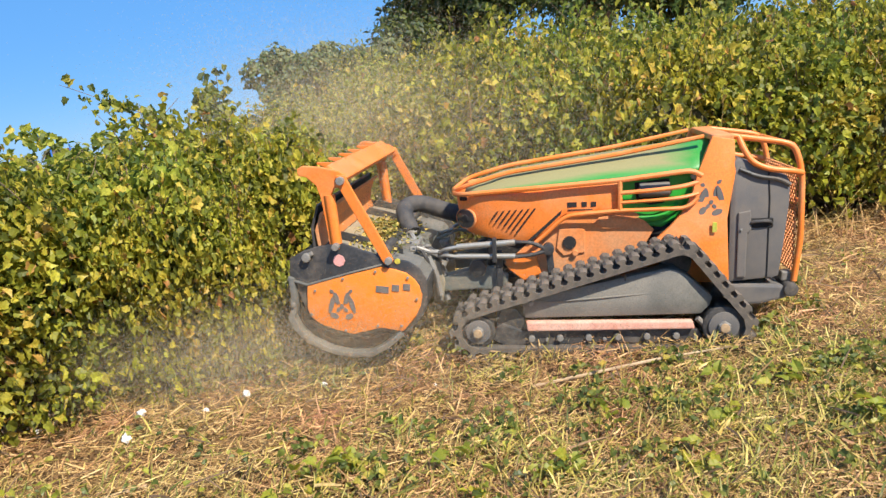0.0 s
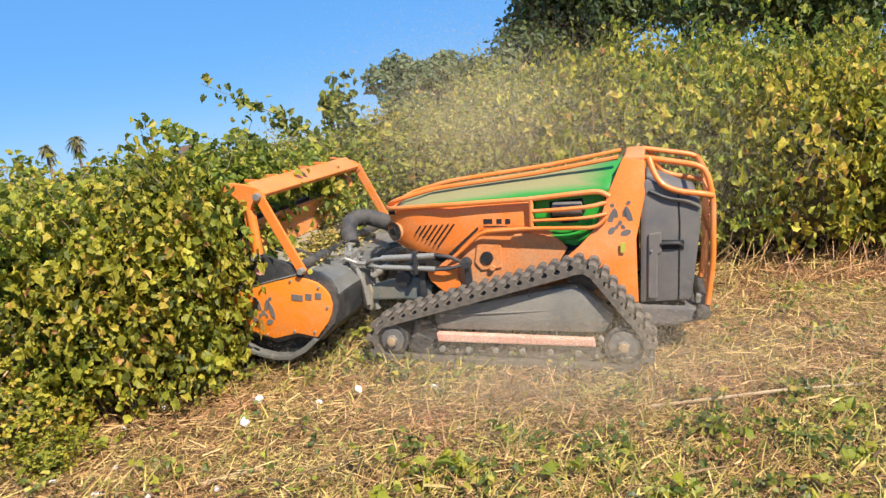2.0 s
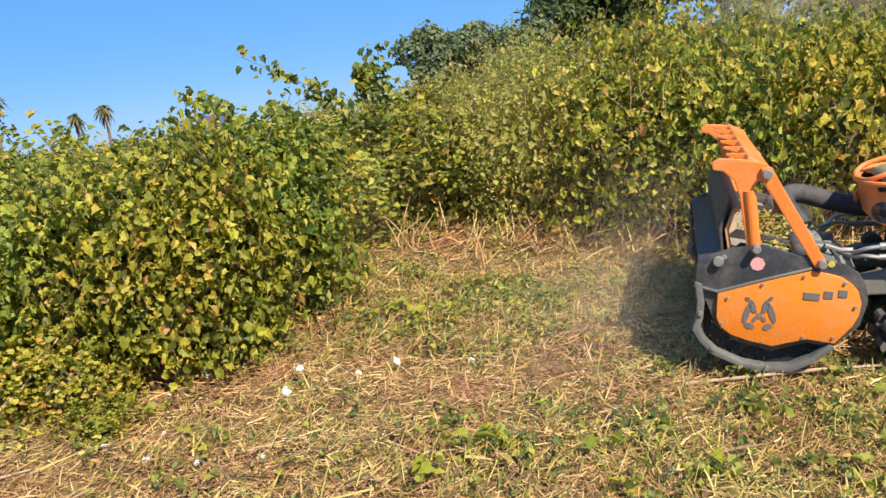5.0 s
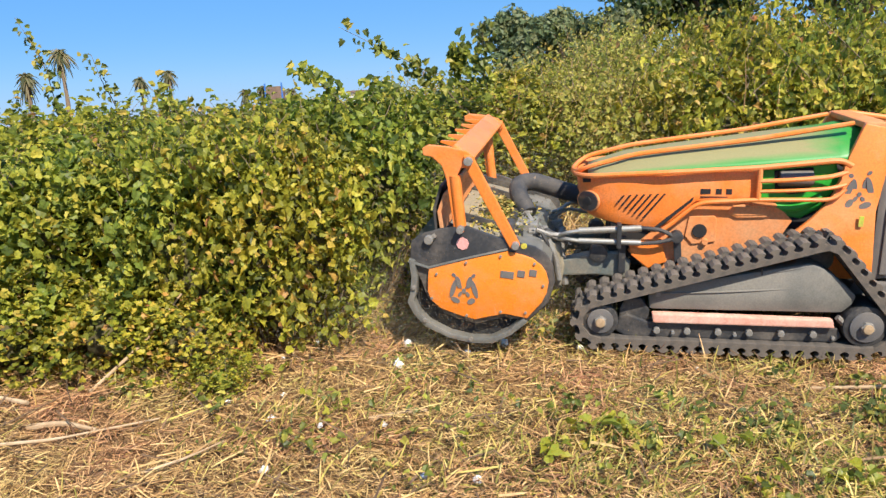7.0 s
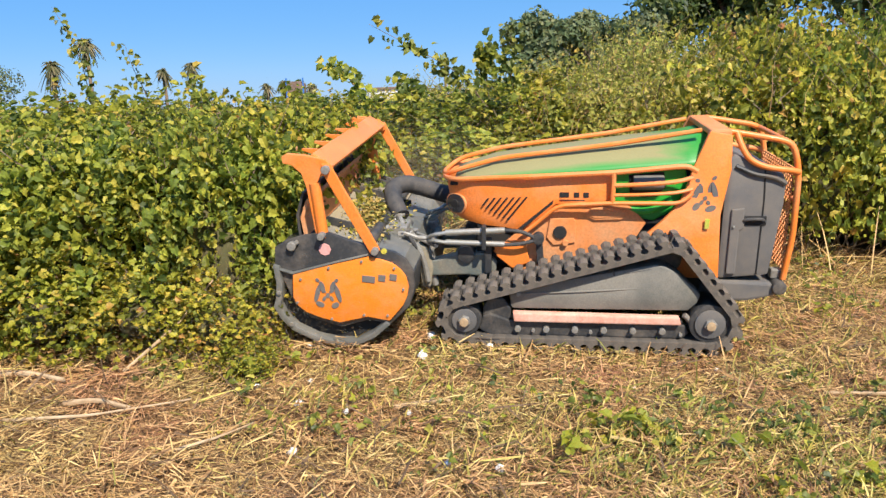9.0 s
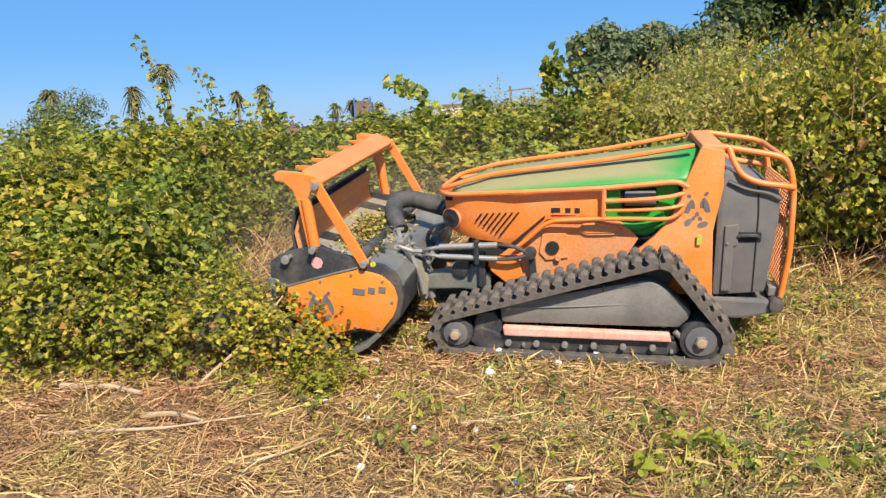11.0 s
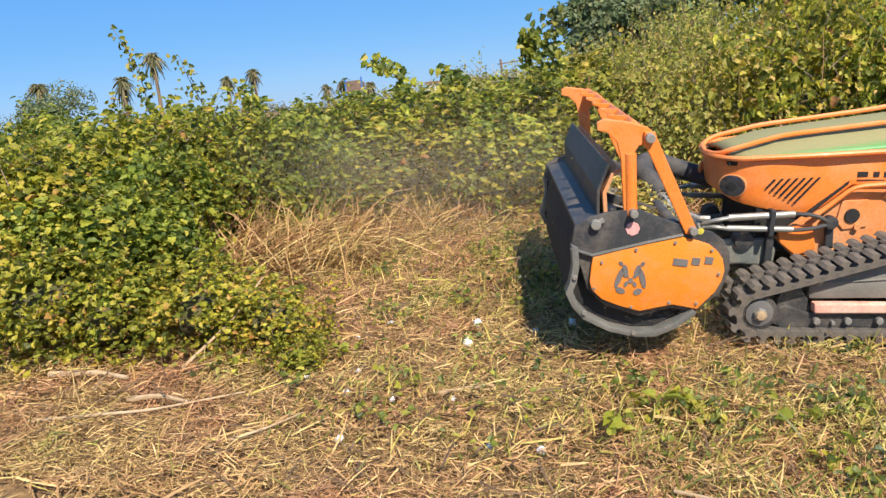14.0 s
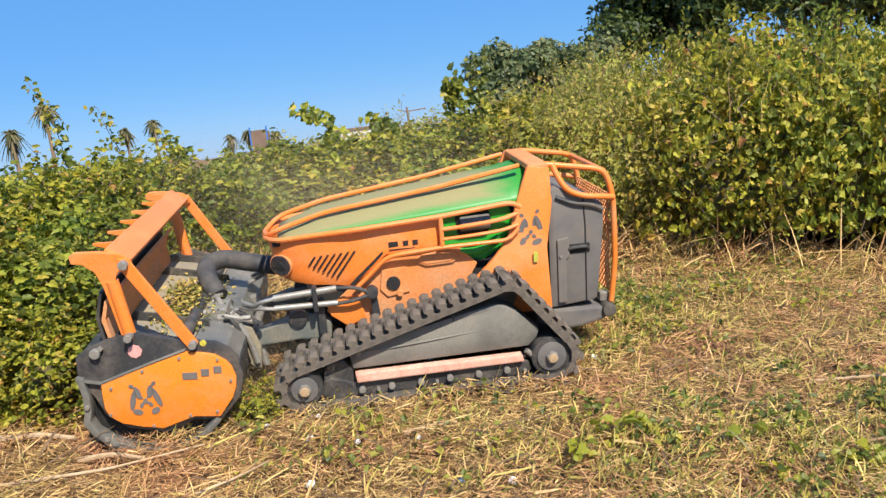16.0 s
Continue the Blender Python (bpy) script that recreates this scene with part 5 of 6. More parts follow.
def on_belt(s):
    """Place and slope on the belt, s metres along it."""
    s = s % BELT_LENGTH
    x, z = np.interp(s, _len, _closed[:, 0]), np.interp(s, _len, _closed[:, 1])
    e = 0.012
    a, b = (s - e) % BELT_LENGTH, (s + e) % BELT_LENGTH
    dx = np.interp(b, _len, _closed[:, 0]) - np.interp(a, _len, _closed[:, 0])
    dz = np.interp(b, _len, _closed[:, 1]) - np.interp(a, _len, _closed[:, 1])
    return float(x), float(z), math.atan2(dz, dx)


TURNERS = []
LUG_PARTS = []


def running_gear(side):
    s = side
    track = new("track")
    track.parent = machine
    track.matrix_basis = pose(0, 0.445 * s, 0)
    track["label"] = "dusty black rubber crawler track"
    bm = bmesh.new()
    cen = BELT.mean(axis=0)
    rings = []
    for k in range(0, 120):
        x, z, a = on_belt(k * BELT_LENGTH / 120)
        nx, nz = -math.sin(a), math.cos(a)
        if (x - cen[0]) * nx + (z - cen[1]) * nz < 0:
            nx, nz = -nx, -nz
        rings.append([bm.verts.new((x + nx * o, y, z + nz * o)) for o, y in ((0, -0.115), (0, 0.115), (-0.015, 0.115), (-0.015, -0.115))])
    for i in range(len(rings)):
        a, b = rings[i], rings[(i + 1) % len(rings)]
        for k in range(4):
            bm.faces.new((a[k], a[(k + 1) % 4], b[(k + 1) % 4], b[k]))
    part("belt", bm, RUBBER, track, "", True)
    y = 0.445 * s
    edge = 0.10 * s
    # lugs: wedge-shaped rubber cleats, one mesh
    if s == 1:
        half = [(0.032, -0.020), (0.032, 0.002), (0.022, 0.005), (0.0135, 0.012), (0.0125, 0.020), (0.018, 0.028), (0.0245, 0.032), (0.007, 0.043)]
        cleat = half + [(-x, z) for x, z in half[::-1]]
        bm = prism(cleat, 0.028, 0.118, 0)
        prism(cleat, -0.118, -0.028, 0, bm)
        step = [(-0.032, 0.0), (0.032, 0.0), (0.032, 0.040), (0.020, 0.034), (0.012, 0.012), (-0.012, 0.012), (-0.020, 0.034), (-0.032, 0.040)]
        prism(step, -0.028, 0.028, 0, bm)
        first = part("lug", bm, RUBBER, track)
        LUG_PARTS.append(first)
        for i in range(1, LUGS):
            ob = new("lug", first.data)
            ob.parent = track
            LUG_PARTS.append(ob)
    for x, z, r, name in ((0.590, 0.139, 0.084, "front_wheel"), (-0.590, 0.153, 0.098, "rear_wheel"), (-0.385, 0.440, 0.074, "sprocket")):
        w = new(name)
        w.parent = machine
        w.matrix_basis = pose(x, y, z)
        inner = name == "sprocket"
        part("tyre", disc(0, -0.06 * s if inner else 0, 0, r, 0.08 if inner else 0.19, 28, 0.008), BLACK, w, "worn black steel wheel", True)
        if inner:
            TURNERS.append((w, r + 0.028, x, y, z))
            continue
        part("face", disc(0, 0.098 * s, 0, r * 0.74, 0.012, 24, 0.004), PLASTIC, w, "", True)
        part("hub", disc(0, 0.108 * s, 0, 0.031, 0.03, 6, 0.004), STEEL, w, "hexagonal grey hub nut")
        part("hub_cap", disc(0, 0.125 * s, 0, 0.022, 0.012, 16, 0.003), STICK, w, "dusty hub cap", True)
        TURNERS.append((w, r + 0.028, x, y, z))
    # frame between the wheels
    rail = [(0.50, 0.155), (0.47, 0.17), (0.37, 0.135), (-0.48, 0.135), (-0.50, 0.09), (-0.47, 0.062), (0.47, 0.055), (0.52, 0.085)]
    part("track_frame", prism(rail, 0.38 * s, 0.515 * s, 0.008), BLACK, machine, "black steel track frame")
    part("frame_block", prism([(0.50, 0.19), (0.475, 0.24), (0.40, 0.245), (0.36, 0.19), (0.36, 0.13), (0.50, 0.14)], 0.36 * s, 0.50 * s, 0.01), BLACK, machine)
    part("step_bar", prism([(0.352, 0.186), (-0.447, 0.182), (-0.457, 0.143), (0.345, 0.139)], 0.50 * s, 0.545 * s, 0.008), RED, machine, "worn red-painted bar along the track frame")
    cover = [(0.372, 0.292), (0.362, 0.192), (-0.49, 0.205), (-0.53, 0.25), (-0.545, 0.292), (-0.43, 0.398), (-0.37, 0.432), (-0.325, 0.440), (-0.25, 0.425)]

    def bulge(c):
        u = max(0.0, 1 - ((c.x + 0.2) / 0.55) ** 2) * max(0.0, 1 - ((c.z - 0.30) / 0.16) ** 2)
        return Vector((c.x, c.y + s * 0.02 * u, c.z))

    part("track_cover", prism(cover, 0.40 * s, 0.505 * s, 0.018, None, bulge), COVER, machine, "dusty dark grey triangular track cover", True)
    for z0, z1 in ((0.255, 0.335),):
        part("cover_crease", tube([(0.30, 0.508 * s, z0 + 0.02), (0.0, 0.514 * s, (z0 + z1) / 2), (-0.36, 0.508 * s, z1 - 0.01)], 0.0045, 6, None, 0.2), COVER, machine, "", True)
    part("cover_pin", disc(0.325, 0.51 * s, 0.272, 0.012, 0.02, 12, 0.003), STEEL, machine)
    part("cover_pin", box(-0.13, 0.51 * s, 0.395, 0.008, 0.012, 0.03, 0.001), BLACK, machine)
    for i in range(6):
        x = 0.326 - 0.1394 * i
        part("roller_bolt", disc(x, 0.528 * s, 0.097 + 0.0015 * i, 0.017, 0.026, 8, 0.004), STEEL, machine, "grey roller bolt head")
        part("roller", disc(x, 0.445 * s, 0.075, 0.042, 0.12, 16, 0.006), BLACK, machine, "", True)
    for x in (0.25, -0.03, -0.46):
        part("small_bolt", disc(x, 0.524 * s, 0.088, 0.009, 0.02, 8, 0.002), STEEL, machine)
    part("tension_link", tube([(-0.47, 0.52 * s, 0.19), (-0.50, 0.52 * s, 0.16)], 0.014, 8, None, 0), STEEL, machine)
    part("axle_beam", box(0.0, 0.33 * s, 0.24, 0.7, 0.12, 0.12, 0.01), BLACK, machine)
    return track


running_gear(1)
right_track = running_gear(-1)
RIGHT_LUGS = []
for lug in LUG_PARTS:
    ob = new("lug", lug.data)
    ob.parent = right_track
    RIGHT_LUGS.append(ob)


# ---- lift linkage and hydraulics ----
def linkage(side):
    s = side
    part("cylinder", tube([(0.70, 0.33 * s, 0.528), (0.40, 0.33 * s, 0.545)], 0.0165, 12, None, 0), CHROME, machine, "dusty bright hydraulic cylinder", True)
    part("cylinder", tube([(0.70, 0.33 * s, 0.478), (0.40, 0.33 * s, 0.472)], 0.0145, 12, None, 0), CHROME, machine, "", True)
    part("cylinder_clamp", box(0.505, 0.335 * s, 0.508, 0.022, 0.05, 0.125, 0.005), BLACK, machine)
    part("hose", tube([(0.40, 0.335 * s, 0.548), (0.31, 0.345 * s, 0.545), (0.24, 0.34 * s, 0.506)], 0.010, 8, None, 0.05), SLEEVE, machine, "", True)
    part("hose", tube([(0.40, 0.335 * s, 0.470), (0.32, 0.345 * s, 0.478), (0.24, 0.34 * s, 0.500)], 0.010, 8, None, 0.05), SLEEVE, machine, "", True)
    part("hose", tube([(0.70, 0.335 * s, 0.528), (0.76, 0.34 * s, 0.52), (0.80, 0.30 * s, 0.49), (0.86, 0.22 * s, 0.49)], 0.010, 8, None, 0.05), CHROME, machine, "", True)
    part("hose", tube([(0.70, 0.335 * s, 0.478), (0.76, 0.34 * s, 0.488), (0.81, 0.28 * s, 0.47), (0.88, 0.20 * s, 0.46)], 0.010, 8, None, 0.05), CHROME, machine, "", True)
    part("pivot", disc(0.232, 0.325 * s, 0.506, 0.030, 0.05, 18, 0.006), BLACK, machine, "", True)
    part("pivot_arm", prism([(0.245, 0.51), (0.212, 0.51), (0.20, 0.38), (0.235, 0.36)], 0.30 * s, 0.322 * s, 0.004), BLACK, machine)
    part("lift_arm", prism([(0.44, 0.36), (0.50, 0.41), (0.66, 0.39), (0.83, 0.345), (0.86, 0.30), (0.80, 0.275), (0.60, 0.285), (0.45, 0.27)], 0.20 * s, 0.275 * s, 0.01), ARM, machine, "grey-green steel lift arm")
    part("arm_stay", box(0.485, 0.29 * s, 0.40, 0.035, 0.03, 0.19, 0.005), BLACK, machine)
    part("arm_pin", disc(0.60, 0.26 * s, 0.40, 0.045, 0.07, 18, 0.008), BLACK, machine, "", True)
    part("orange_gusset", prism([(0.46, 0.47), (0.30, 0.49), (0.27, 0.37), (0.36, 0.335), (0.44, 0.40)], 0.288 * s, 0.305 * s, 0.005), ORANGE, machine)


both(linkage)

head = new("mulching_head")
head.parent = machine
head["label"] = "mulching head with orange side panels, push frame and rotor"


def head_side(side):
    s = side
    plate = [(1.482, 0.552), (1.42, 0.588), (1.348, 0.611), (1.28, 0.622), (1.219, 0.627), (1.12, 0.592), (1.027, 0.562), (0.904, 0.537), (0.85, 0.50), (0.822, 0.45), (0.812, 0.375), (0.84, 0.27), (0.94, 0.172), (1.043, 0.192), (1.18, 0.15), (1.33, 0.195), (1.41, 0.27), (1.44, 0.36), (1.49, 0.46)]
    part("side_plate", prism(plate, 0.655 * s, 0.68 * s, 0.006), BLACK, head, "black steel side plate", True)
    orange = [(1.398, 0.424), (1.30, 0.452), (1.16, 0.488), (1.038, 0.517), (0.965, 0.503), (0.915, 0.487), (0.875, 0.455), (0.853, 0.425), (0.840, 0.375), (0.848, 0.325), (0.869, 0.278), (0.937, 0.196), (1.043, 0.214), (1.12, 0.196), (1.18, 0.180), (1.27, 0.202), (1.345, 0.230), (1.39, 0.268), (1.405, 0.31), (1.402, 0.38)]
    part("side_panel", prism(orange, 0.68 * s, 0.70 * s, 0.006), ORANGE_CLEAN, head, "bright orange bolted side panel with a dark emblem", True)
    part("edge_strip", prism([(1.493, 0.460), (1.40, 0.432), (1.18, 0.492), (1.03, 0.530), (1.03, 0.523), (1.185, 0.484), (1.40, 0.423), (1.497, 0.452)], 0.68 * s, 0.703 * s, 0.003), COVER, head, "bare worn steel edge")
    for bx, bz in ((1.36, 0.40), (1.385, 0.28), (1.22, 0.20), (1.06, 0.225), (0.945, 0.225), (0.865, 0.36), (0.905, 0.465), (1.06, 0.495), (1.22, 0.46)):
        part("panel_bolt", disc(bx, 0.703 * s, bz, 0.0065, 0.01, 8, 0.001), STEEL, head)
    # abstract emblem and plain mark bars
    for ex, ez, rx, rz, tilt in [(0.050, -0.004, 0.012, 0.046, 16), (-0.050, -0.004, 0.012, 0.046, -16), (0.026, 0.028, 0.013, 0.030, -14), (-0.026, 0.028, 0.013, 0.030, 14), (0.040, -0.060, 0.022, 0.013, 24), (-0.034, -0.064, 0.020, 0.014, -28), (0.0, -0.014, 0.010, 0.013, 0), (0.046, 0.062, 0.011, 0.008, 40), (-0.046, 0.062, 0.011, 0.008, -40), (0.018, -0.030, 0.008, 0.014, 30), (-0.018, -0.030, 0.008, 0.014, -30), (0.012, 0.004, 0.004, 0.006, 0), (-0.012, 0.004, 0.004, 0.006, 0)]:
        bm = disc(0, 0, 0, 1.0, 0.004, 14, 0)
        bmesh.ops.transform(bm, matrix=Matrix.Translation((1.232 + ex, 0.7015 * s, 0.335 + ez)) @ Matrix.Rotation(radians(-tilt), 4, "Y") @ Matrix.Diagonal((rx, 1, rz, 1)), verts=bm.verts)
        part("emblem_piece", bm, PLASTIC, head, "dark blob of an emblem")
    for x, w in ((1.030, 0.062), (0.966, 0.034), (0.912, 0.034)):
        part("mark_bar", box(x, 0.7015 * s, 0.408 - (1.022 - x) * -0.10 - 0.0, w, 0.004, 0.032, 0.001, None, Matrix.Rotation(radians(-6), 4, "Y")), PLASTIC, head)
    # skid: a bent bar round the front and beneath
    outer = [(1.492, 0.47), (1.482, 0.38), (1.490, 0.30), (1.505, 0.255), (1.475, 0.195), (1.42, 0.135), (1.307, 0.082), (1.20, 0.060), (1.10, 0.064), (1.01, 0.11), (0.935, 0.178)]
    inner = [(0.955, 0.195), (1.025, 0.134), (1.105, 0.090), (1.20, 0.085), (1.30, 0.106), (1.40, 0.156), (1.45, 0.210), (1.472, 0.262), (1.458, 0.31), (1.452, 0.38), (1.462, 0.46)]
    # plate fills the gap inside the skid; its near-black colour is painted shade
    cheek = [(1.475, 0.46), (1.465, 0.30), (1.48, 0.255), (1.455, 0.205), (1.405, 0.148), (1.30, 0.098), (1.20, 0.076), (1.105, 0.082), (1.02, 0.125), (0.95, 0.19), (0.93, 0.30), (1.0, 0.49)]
    part("inner_cheek", prism(cheek, 0.615 * s, 0.636 * s, 0.004), DARK, head, "inner wall of the rotor housing, its shade painted near-black")
    part("skid", prism(outer + inner, 0.64 * s, 0.705 * s, 0.006), COVER, head, "dusty dark steel skid bar", True)
    for bx, bz in ((1.47, 0.33), (1.20, 0.082), (1.42, 0.17)):
        part("skid_bolt", disc(bx, 0.708 * s, bz, 0.011, 0.014, 8, 0.002), STEEL, head)
    part("sticker", disc(1.238, 0.6815 * s, 0.545, 0.030, 0.004, 8, 0), PINK, head, "faded pink octagonal warning sticker")
    part("sticker", disc(0.955, 0.6815 * s, 0.545 - 0.004, 0.014, 0.004, 12, 0), YELLOW, head, "small round yellow sticker")
    part("pivot_boss", disc(1.395, 0.69 * s, 0.562, 0.022, 0.03, 12, 0.004), STEEL, head)
    part("pivot_boss", box(1.385, 0.69 * s, 0.572, 0.05, 0.02, 0.02, 0.004, None, Matrix.Rotation(radians(30), 4, "Y")), STEEL, head)
    for bx, bz in ((1.245, 0.617), (0.993, 0.548)):
        part("frame_bolt", disc(bx, 0.70 * s, bz, 0.018, 0.05, 8, 0.004), STEEL, head)
    # push frame
    post = [(1.278, 0.60), (1.310, 0.84), (1.330, 0.905), (1.375, 0.945), (1.415, 0.952), (1.418, 0.985), (1.39, 1.000), (1.30, 0.992), (1.215, 0.972), (1.180, 0.945), (1.178, 0.915), (1.205, 0.895), (1.240, 0.895), (1.258, 0.86), (1.218, 0.60)]
    part("push_post", prism(post, 0.652 * s, 0.672 * s, 0.005), ORANGE, head, "orange plate post with a horn-shaped top")
    part("post_tube", tube([(1.272, 0.66 * s, 0.86), (1.247, 0.66 * s, 0.60)], 0.027, 10, None, 0), ORANGE, head, "", True)
    part("brace", prism([(1.228, 0.955), (1.185, 0.955), (1.172, 0.925), (0.972, 0.548), (0.985, 0.528), (1.018, 0.528), (1.222, 0.905)], 0.672 * s, 0.690 * s, 0.005), ORANGE, head, "orange diagonal brace")
    part("brace_pin", disc(1.205, 0.69 * s, 0.930, 0.021, 0.05, 8, 0.004), STEEL, head)


both(head_side)
part("push_bar", box(1.235, 0, 0.958, 0.112, 1.32, 0.030, 0.008, None, Matrix.Rotation(radians(-34), 4, "Y")), ORANGE, head, "orange toothed push bar")
for i in range(6):
    y = -0.54 + 0.216 * i
    part("tooth", prism([(1.262, 0.998), (1.276, 0.966), (1.356, 0.992), (1.354, 1.002)], y - 0.008, y + 0.008, 0.002), ORANGE, head, "pointed orange tooth")
part("front_deflector", prism([(1.335, 0.585), (1.352, 0.585), (1.365, 0.68), (1.335, 0.765), (1.30, 0.79), (1.295, 0.775), (1.325, 0.75), (1.347, 0.68)], -0.62, 0.62, 0.003), ORANGE_DUSTY, head, "orange curled front deflector")
part("rubber_flap", prism([(1.368, 0.575), (1.380, 0.575), (1.388, 0.69), (1.352, 0.806), (1.340, 0.800), (1.374, 0.69)], -0.61, 0.61, 0.002), BLACK, head, "black rubber flap before the deflector")
# front end of the roof plate: black instead of deck grey, for shade
part("front_lip", prism([(1.475, 0.548), (1.35, 0.592), (1.334, 0.588), (1.334, 0.562), (1.35, 0.565), (1.468, 0.522)], -0.655, 0.655, 0.003), BLACK, head, "bent front edge of the rotor housing, blackened for its shade")
# near-black strips added to close the rotor opening with painted shade
for i in range(9):
    y = -0.576 + 0.144 * i
    part("rubber_strip", prism([(1.452, 0.525), (1.462, 0.525), (1.470, 0.34), (1.458, 0.15), (1.448, 0.15), (1.458, 0.34)], y - 0.071, y + 0.071, 0.002), DARK, head, "hanging strip added before the rotor, coloured as the shade there")
part("roof_plate", prism([(1.332, 0.587), (1.20, 0.560), (1.02, 0.515), (1.03, 0.49), (1.20, 0.535), (1.332, 0.561)], -0.655, 0.655, 0.003), DECK, head, "dirty steel roof of the rotor housing")
part("roof_back", prism([(1.018, 0.514), (0.88, 0.47), (0.83, 0.40), (0.85, 0.385), (0.90, 0.45), (1.02, 0.488)], -0.655, 0.655, 0.003), COVER, head, "dark sloping back of the rotor housing")
for y in (-0.62, -0.35, 0.37, 0.62):
    part("roof_rib", prism([(1.34, 0.592), (1.20, 0.562), (0.98, 0.505), (0.98, 0.535), (1.20, 0.60), (1.30, 0.625)], y - 0.006, y + 0.006, 0.002), BLACK, head, "black steel rib")
part("rear_wall", prism([(0.83, 0.41), (0.86, 0.41), (0.88, 0.25), (0.96, 0.17), (0.94, 0.16), (0.85, 0.25)], -0.655, 0.655, 0.003), BLACK, head)
part("cross_tube", tube([(1.05, -0.65, 0.545), (1.05, 0.65, 0.545)], 0.028, 12, None, 0), BLACK, head, "", True)


bm = disc(0, 0, 0, 0.12, 1.26, 24, 0.004)
for i in range(46):
    t = box(0.14, -0.60 + 1.2 * i / 45, 0, 0.055, 0.022, 0.035, 0.004)
    bmesh.ops.transform(t, matrix=Matrix.Rotation(i * 2.4, 4, "Y"), verts=t.verts)
    merged(bm, t)
drum = part("rotor", bm, STEEL, head, "steel rotor drum with cutting teeth")
drum.matrix_basis = pose(1.16, 0, 0.31)

# hoses over the head
part("hose_sleeve", tube([(0.60, -0.20, 0.58), (0.74, -0.22, 0.60), (0.86, -0.22, 0.635), (0.97, -0.20, 0.675), (1.05, -0.13, 0.665), (1.03, -0.02, 0.615), (0.975, 0.06, 0.545)], 0.050, 12, None, 0.09), SLEEVE, head, "thick dark braided hose sleeve", True)
for i, (x, y) in enumerate(((1.055, 0.06), (1.03, 0.09), (1.005, 0.12), (1.03, 0.04))):
    part("hydraulic_hose", tube([(0.975 + 0.016 * (i - 1), 0.05 + 0.012 * i, 0.56), (x - 0.05, y + 0.02, 0.535), (x - 0.05, y + 0.04, 0.51), (x - 0.12, y + 0.09, 0.47 - 0.02 * i)], 0.014, 8, None, 0.05), CHROME if i % 2 else STEEL, head, "", True)
part("valve_block", box(0.98, 0.15, 0.50, 0.13, 0.16, 0.07, 0.01), STEEL, head, "dirty steel hydraulic block")
for x, y, z, r in ((0.93, 0.26, 0.50, 0.02), (0.90, 0.18, 0.47, 0.026), (0.97, 0.30, 0.475, 0.018), (1.04, 0.24, 0.53, 0.016)):
    part("fitting", disc(x, y, z, r, 0.06, 8, 0.004, None, "X"), STEEL, head)
part("hitch_frame", prism([(0.86, 0.45), (0.80, 0.46), (0.765, 0.30), (0.80, 0.18), (0.85, 0.20)], 0.17, 0.21, 0.006), STEEL, head, "muddy steel hitch plate")
part("hitch_frame", prism([(0.86, 0.45), (0.80, 0.46), (0.765, 0.30), (0.80, 0.18), (0.85, 0.20)], -0.21, -0.17, 0.006), STEEL, head)
part("hitch_bar", tube([(0.80, -0.2, 0.40), (0.80, 0.26, 0.40)], 0.022, 10, None, 0), STEEL, head, "", True)
part("hitch_link", tube([(0.82, 0.23, 0.47), (0.785, 0.24, 0.36), (0.77, 0.24, 0.22)], 0.018, 8, None, 0.03), STEEL, head, "", True)
part("hitch_link", tube([(0.86, 0.30, 0.47), (0.82, 0.30, 0.38), (0.80, 0.30, 0.26)], 0.015, 8, None, 0.03), STEEL, head, "", True)


def hose_clutter():
    rng = np.random.default_rng(91)
    for i in range(11):
        a = np.array([rng.uniform(0.88, 1.02), rng.uniform(0.02, 0.34), rng.uniform(0.45, 0.54)])
        b = np.array([rng.uniform(0.74, 0.84), rng.uniform(0.08, 0.34), rng.uniform(0.26, 0.48)])
        mid = (a + b) / 2 + np.array([rng.normal(0, 0.03), rng.normal(0, 0.04), rng.uniform(-0.05, 0.07)])
        part("feed_hose", tube([tuple(a), tuple(mid), tuple(b)], rng.uniform(0.008, 0.014), 7, None, 0.06), (STEEL, SLEEVE, ARM)[i % 3], head, "", True)
    for i in range(9):
        p = (rng.uniform(0.82, 1.0), rng.uniform(0.05, 0.34), rng.uniform(0.40, 0.535))
        part("fitting", disc(*p, rng.uniform(0.012, 0.024), rng.uniform(0.03, 0.06), 6, 0.003, None, "XYZ"[i % 3]), (STEEL, DECK)[i % 2], head)
    part("mud_cake", prism([(0.86, 0.47), (0.80, 0.44), (0.775, 0.33), (0.79, 0.22), (0.835, 0.24), (0.85, 0.36)], 0.245, 0.29, 0.01), DECK, head, "dried mud on the hitch")


hose_clutter()


def trapped_leaves():
    rng = np.random.default_rng(31)
    n = 900
    x, y = rng.normal(1.10, 0.06, n), rng.normal(0.10, 0.20, n)
    z = np.interp(x, [1.02, 1.2, 1.35], [0.53, 0.575, 0.605]) + rng.uniform(0, 0.07, n) * np.exp(-(((y - 0.10) / 0.22) ** 2))
    ob = new("scrap_litter", leaf_mesh("scrap_litter", np.stack([x, y, z], 1), turns(rng, n, np.array([0, 0, 1.0]), 0.5), rng.uniform(0.015, 0.04, n), OVAL, OVAL_FACES, GRASS))
    ob.parent = head
    ob["label"] = "shredded green plant scraps on the roof plate"
    ob["kind"] = "stuff"


trapped_leaves()


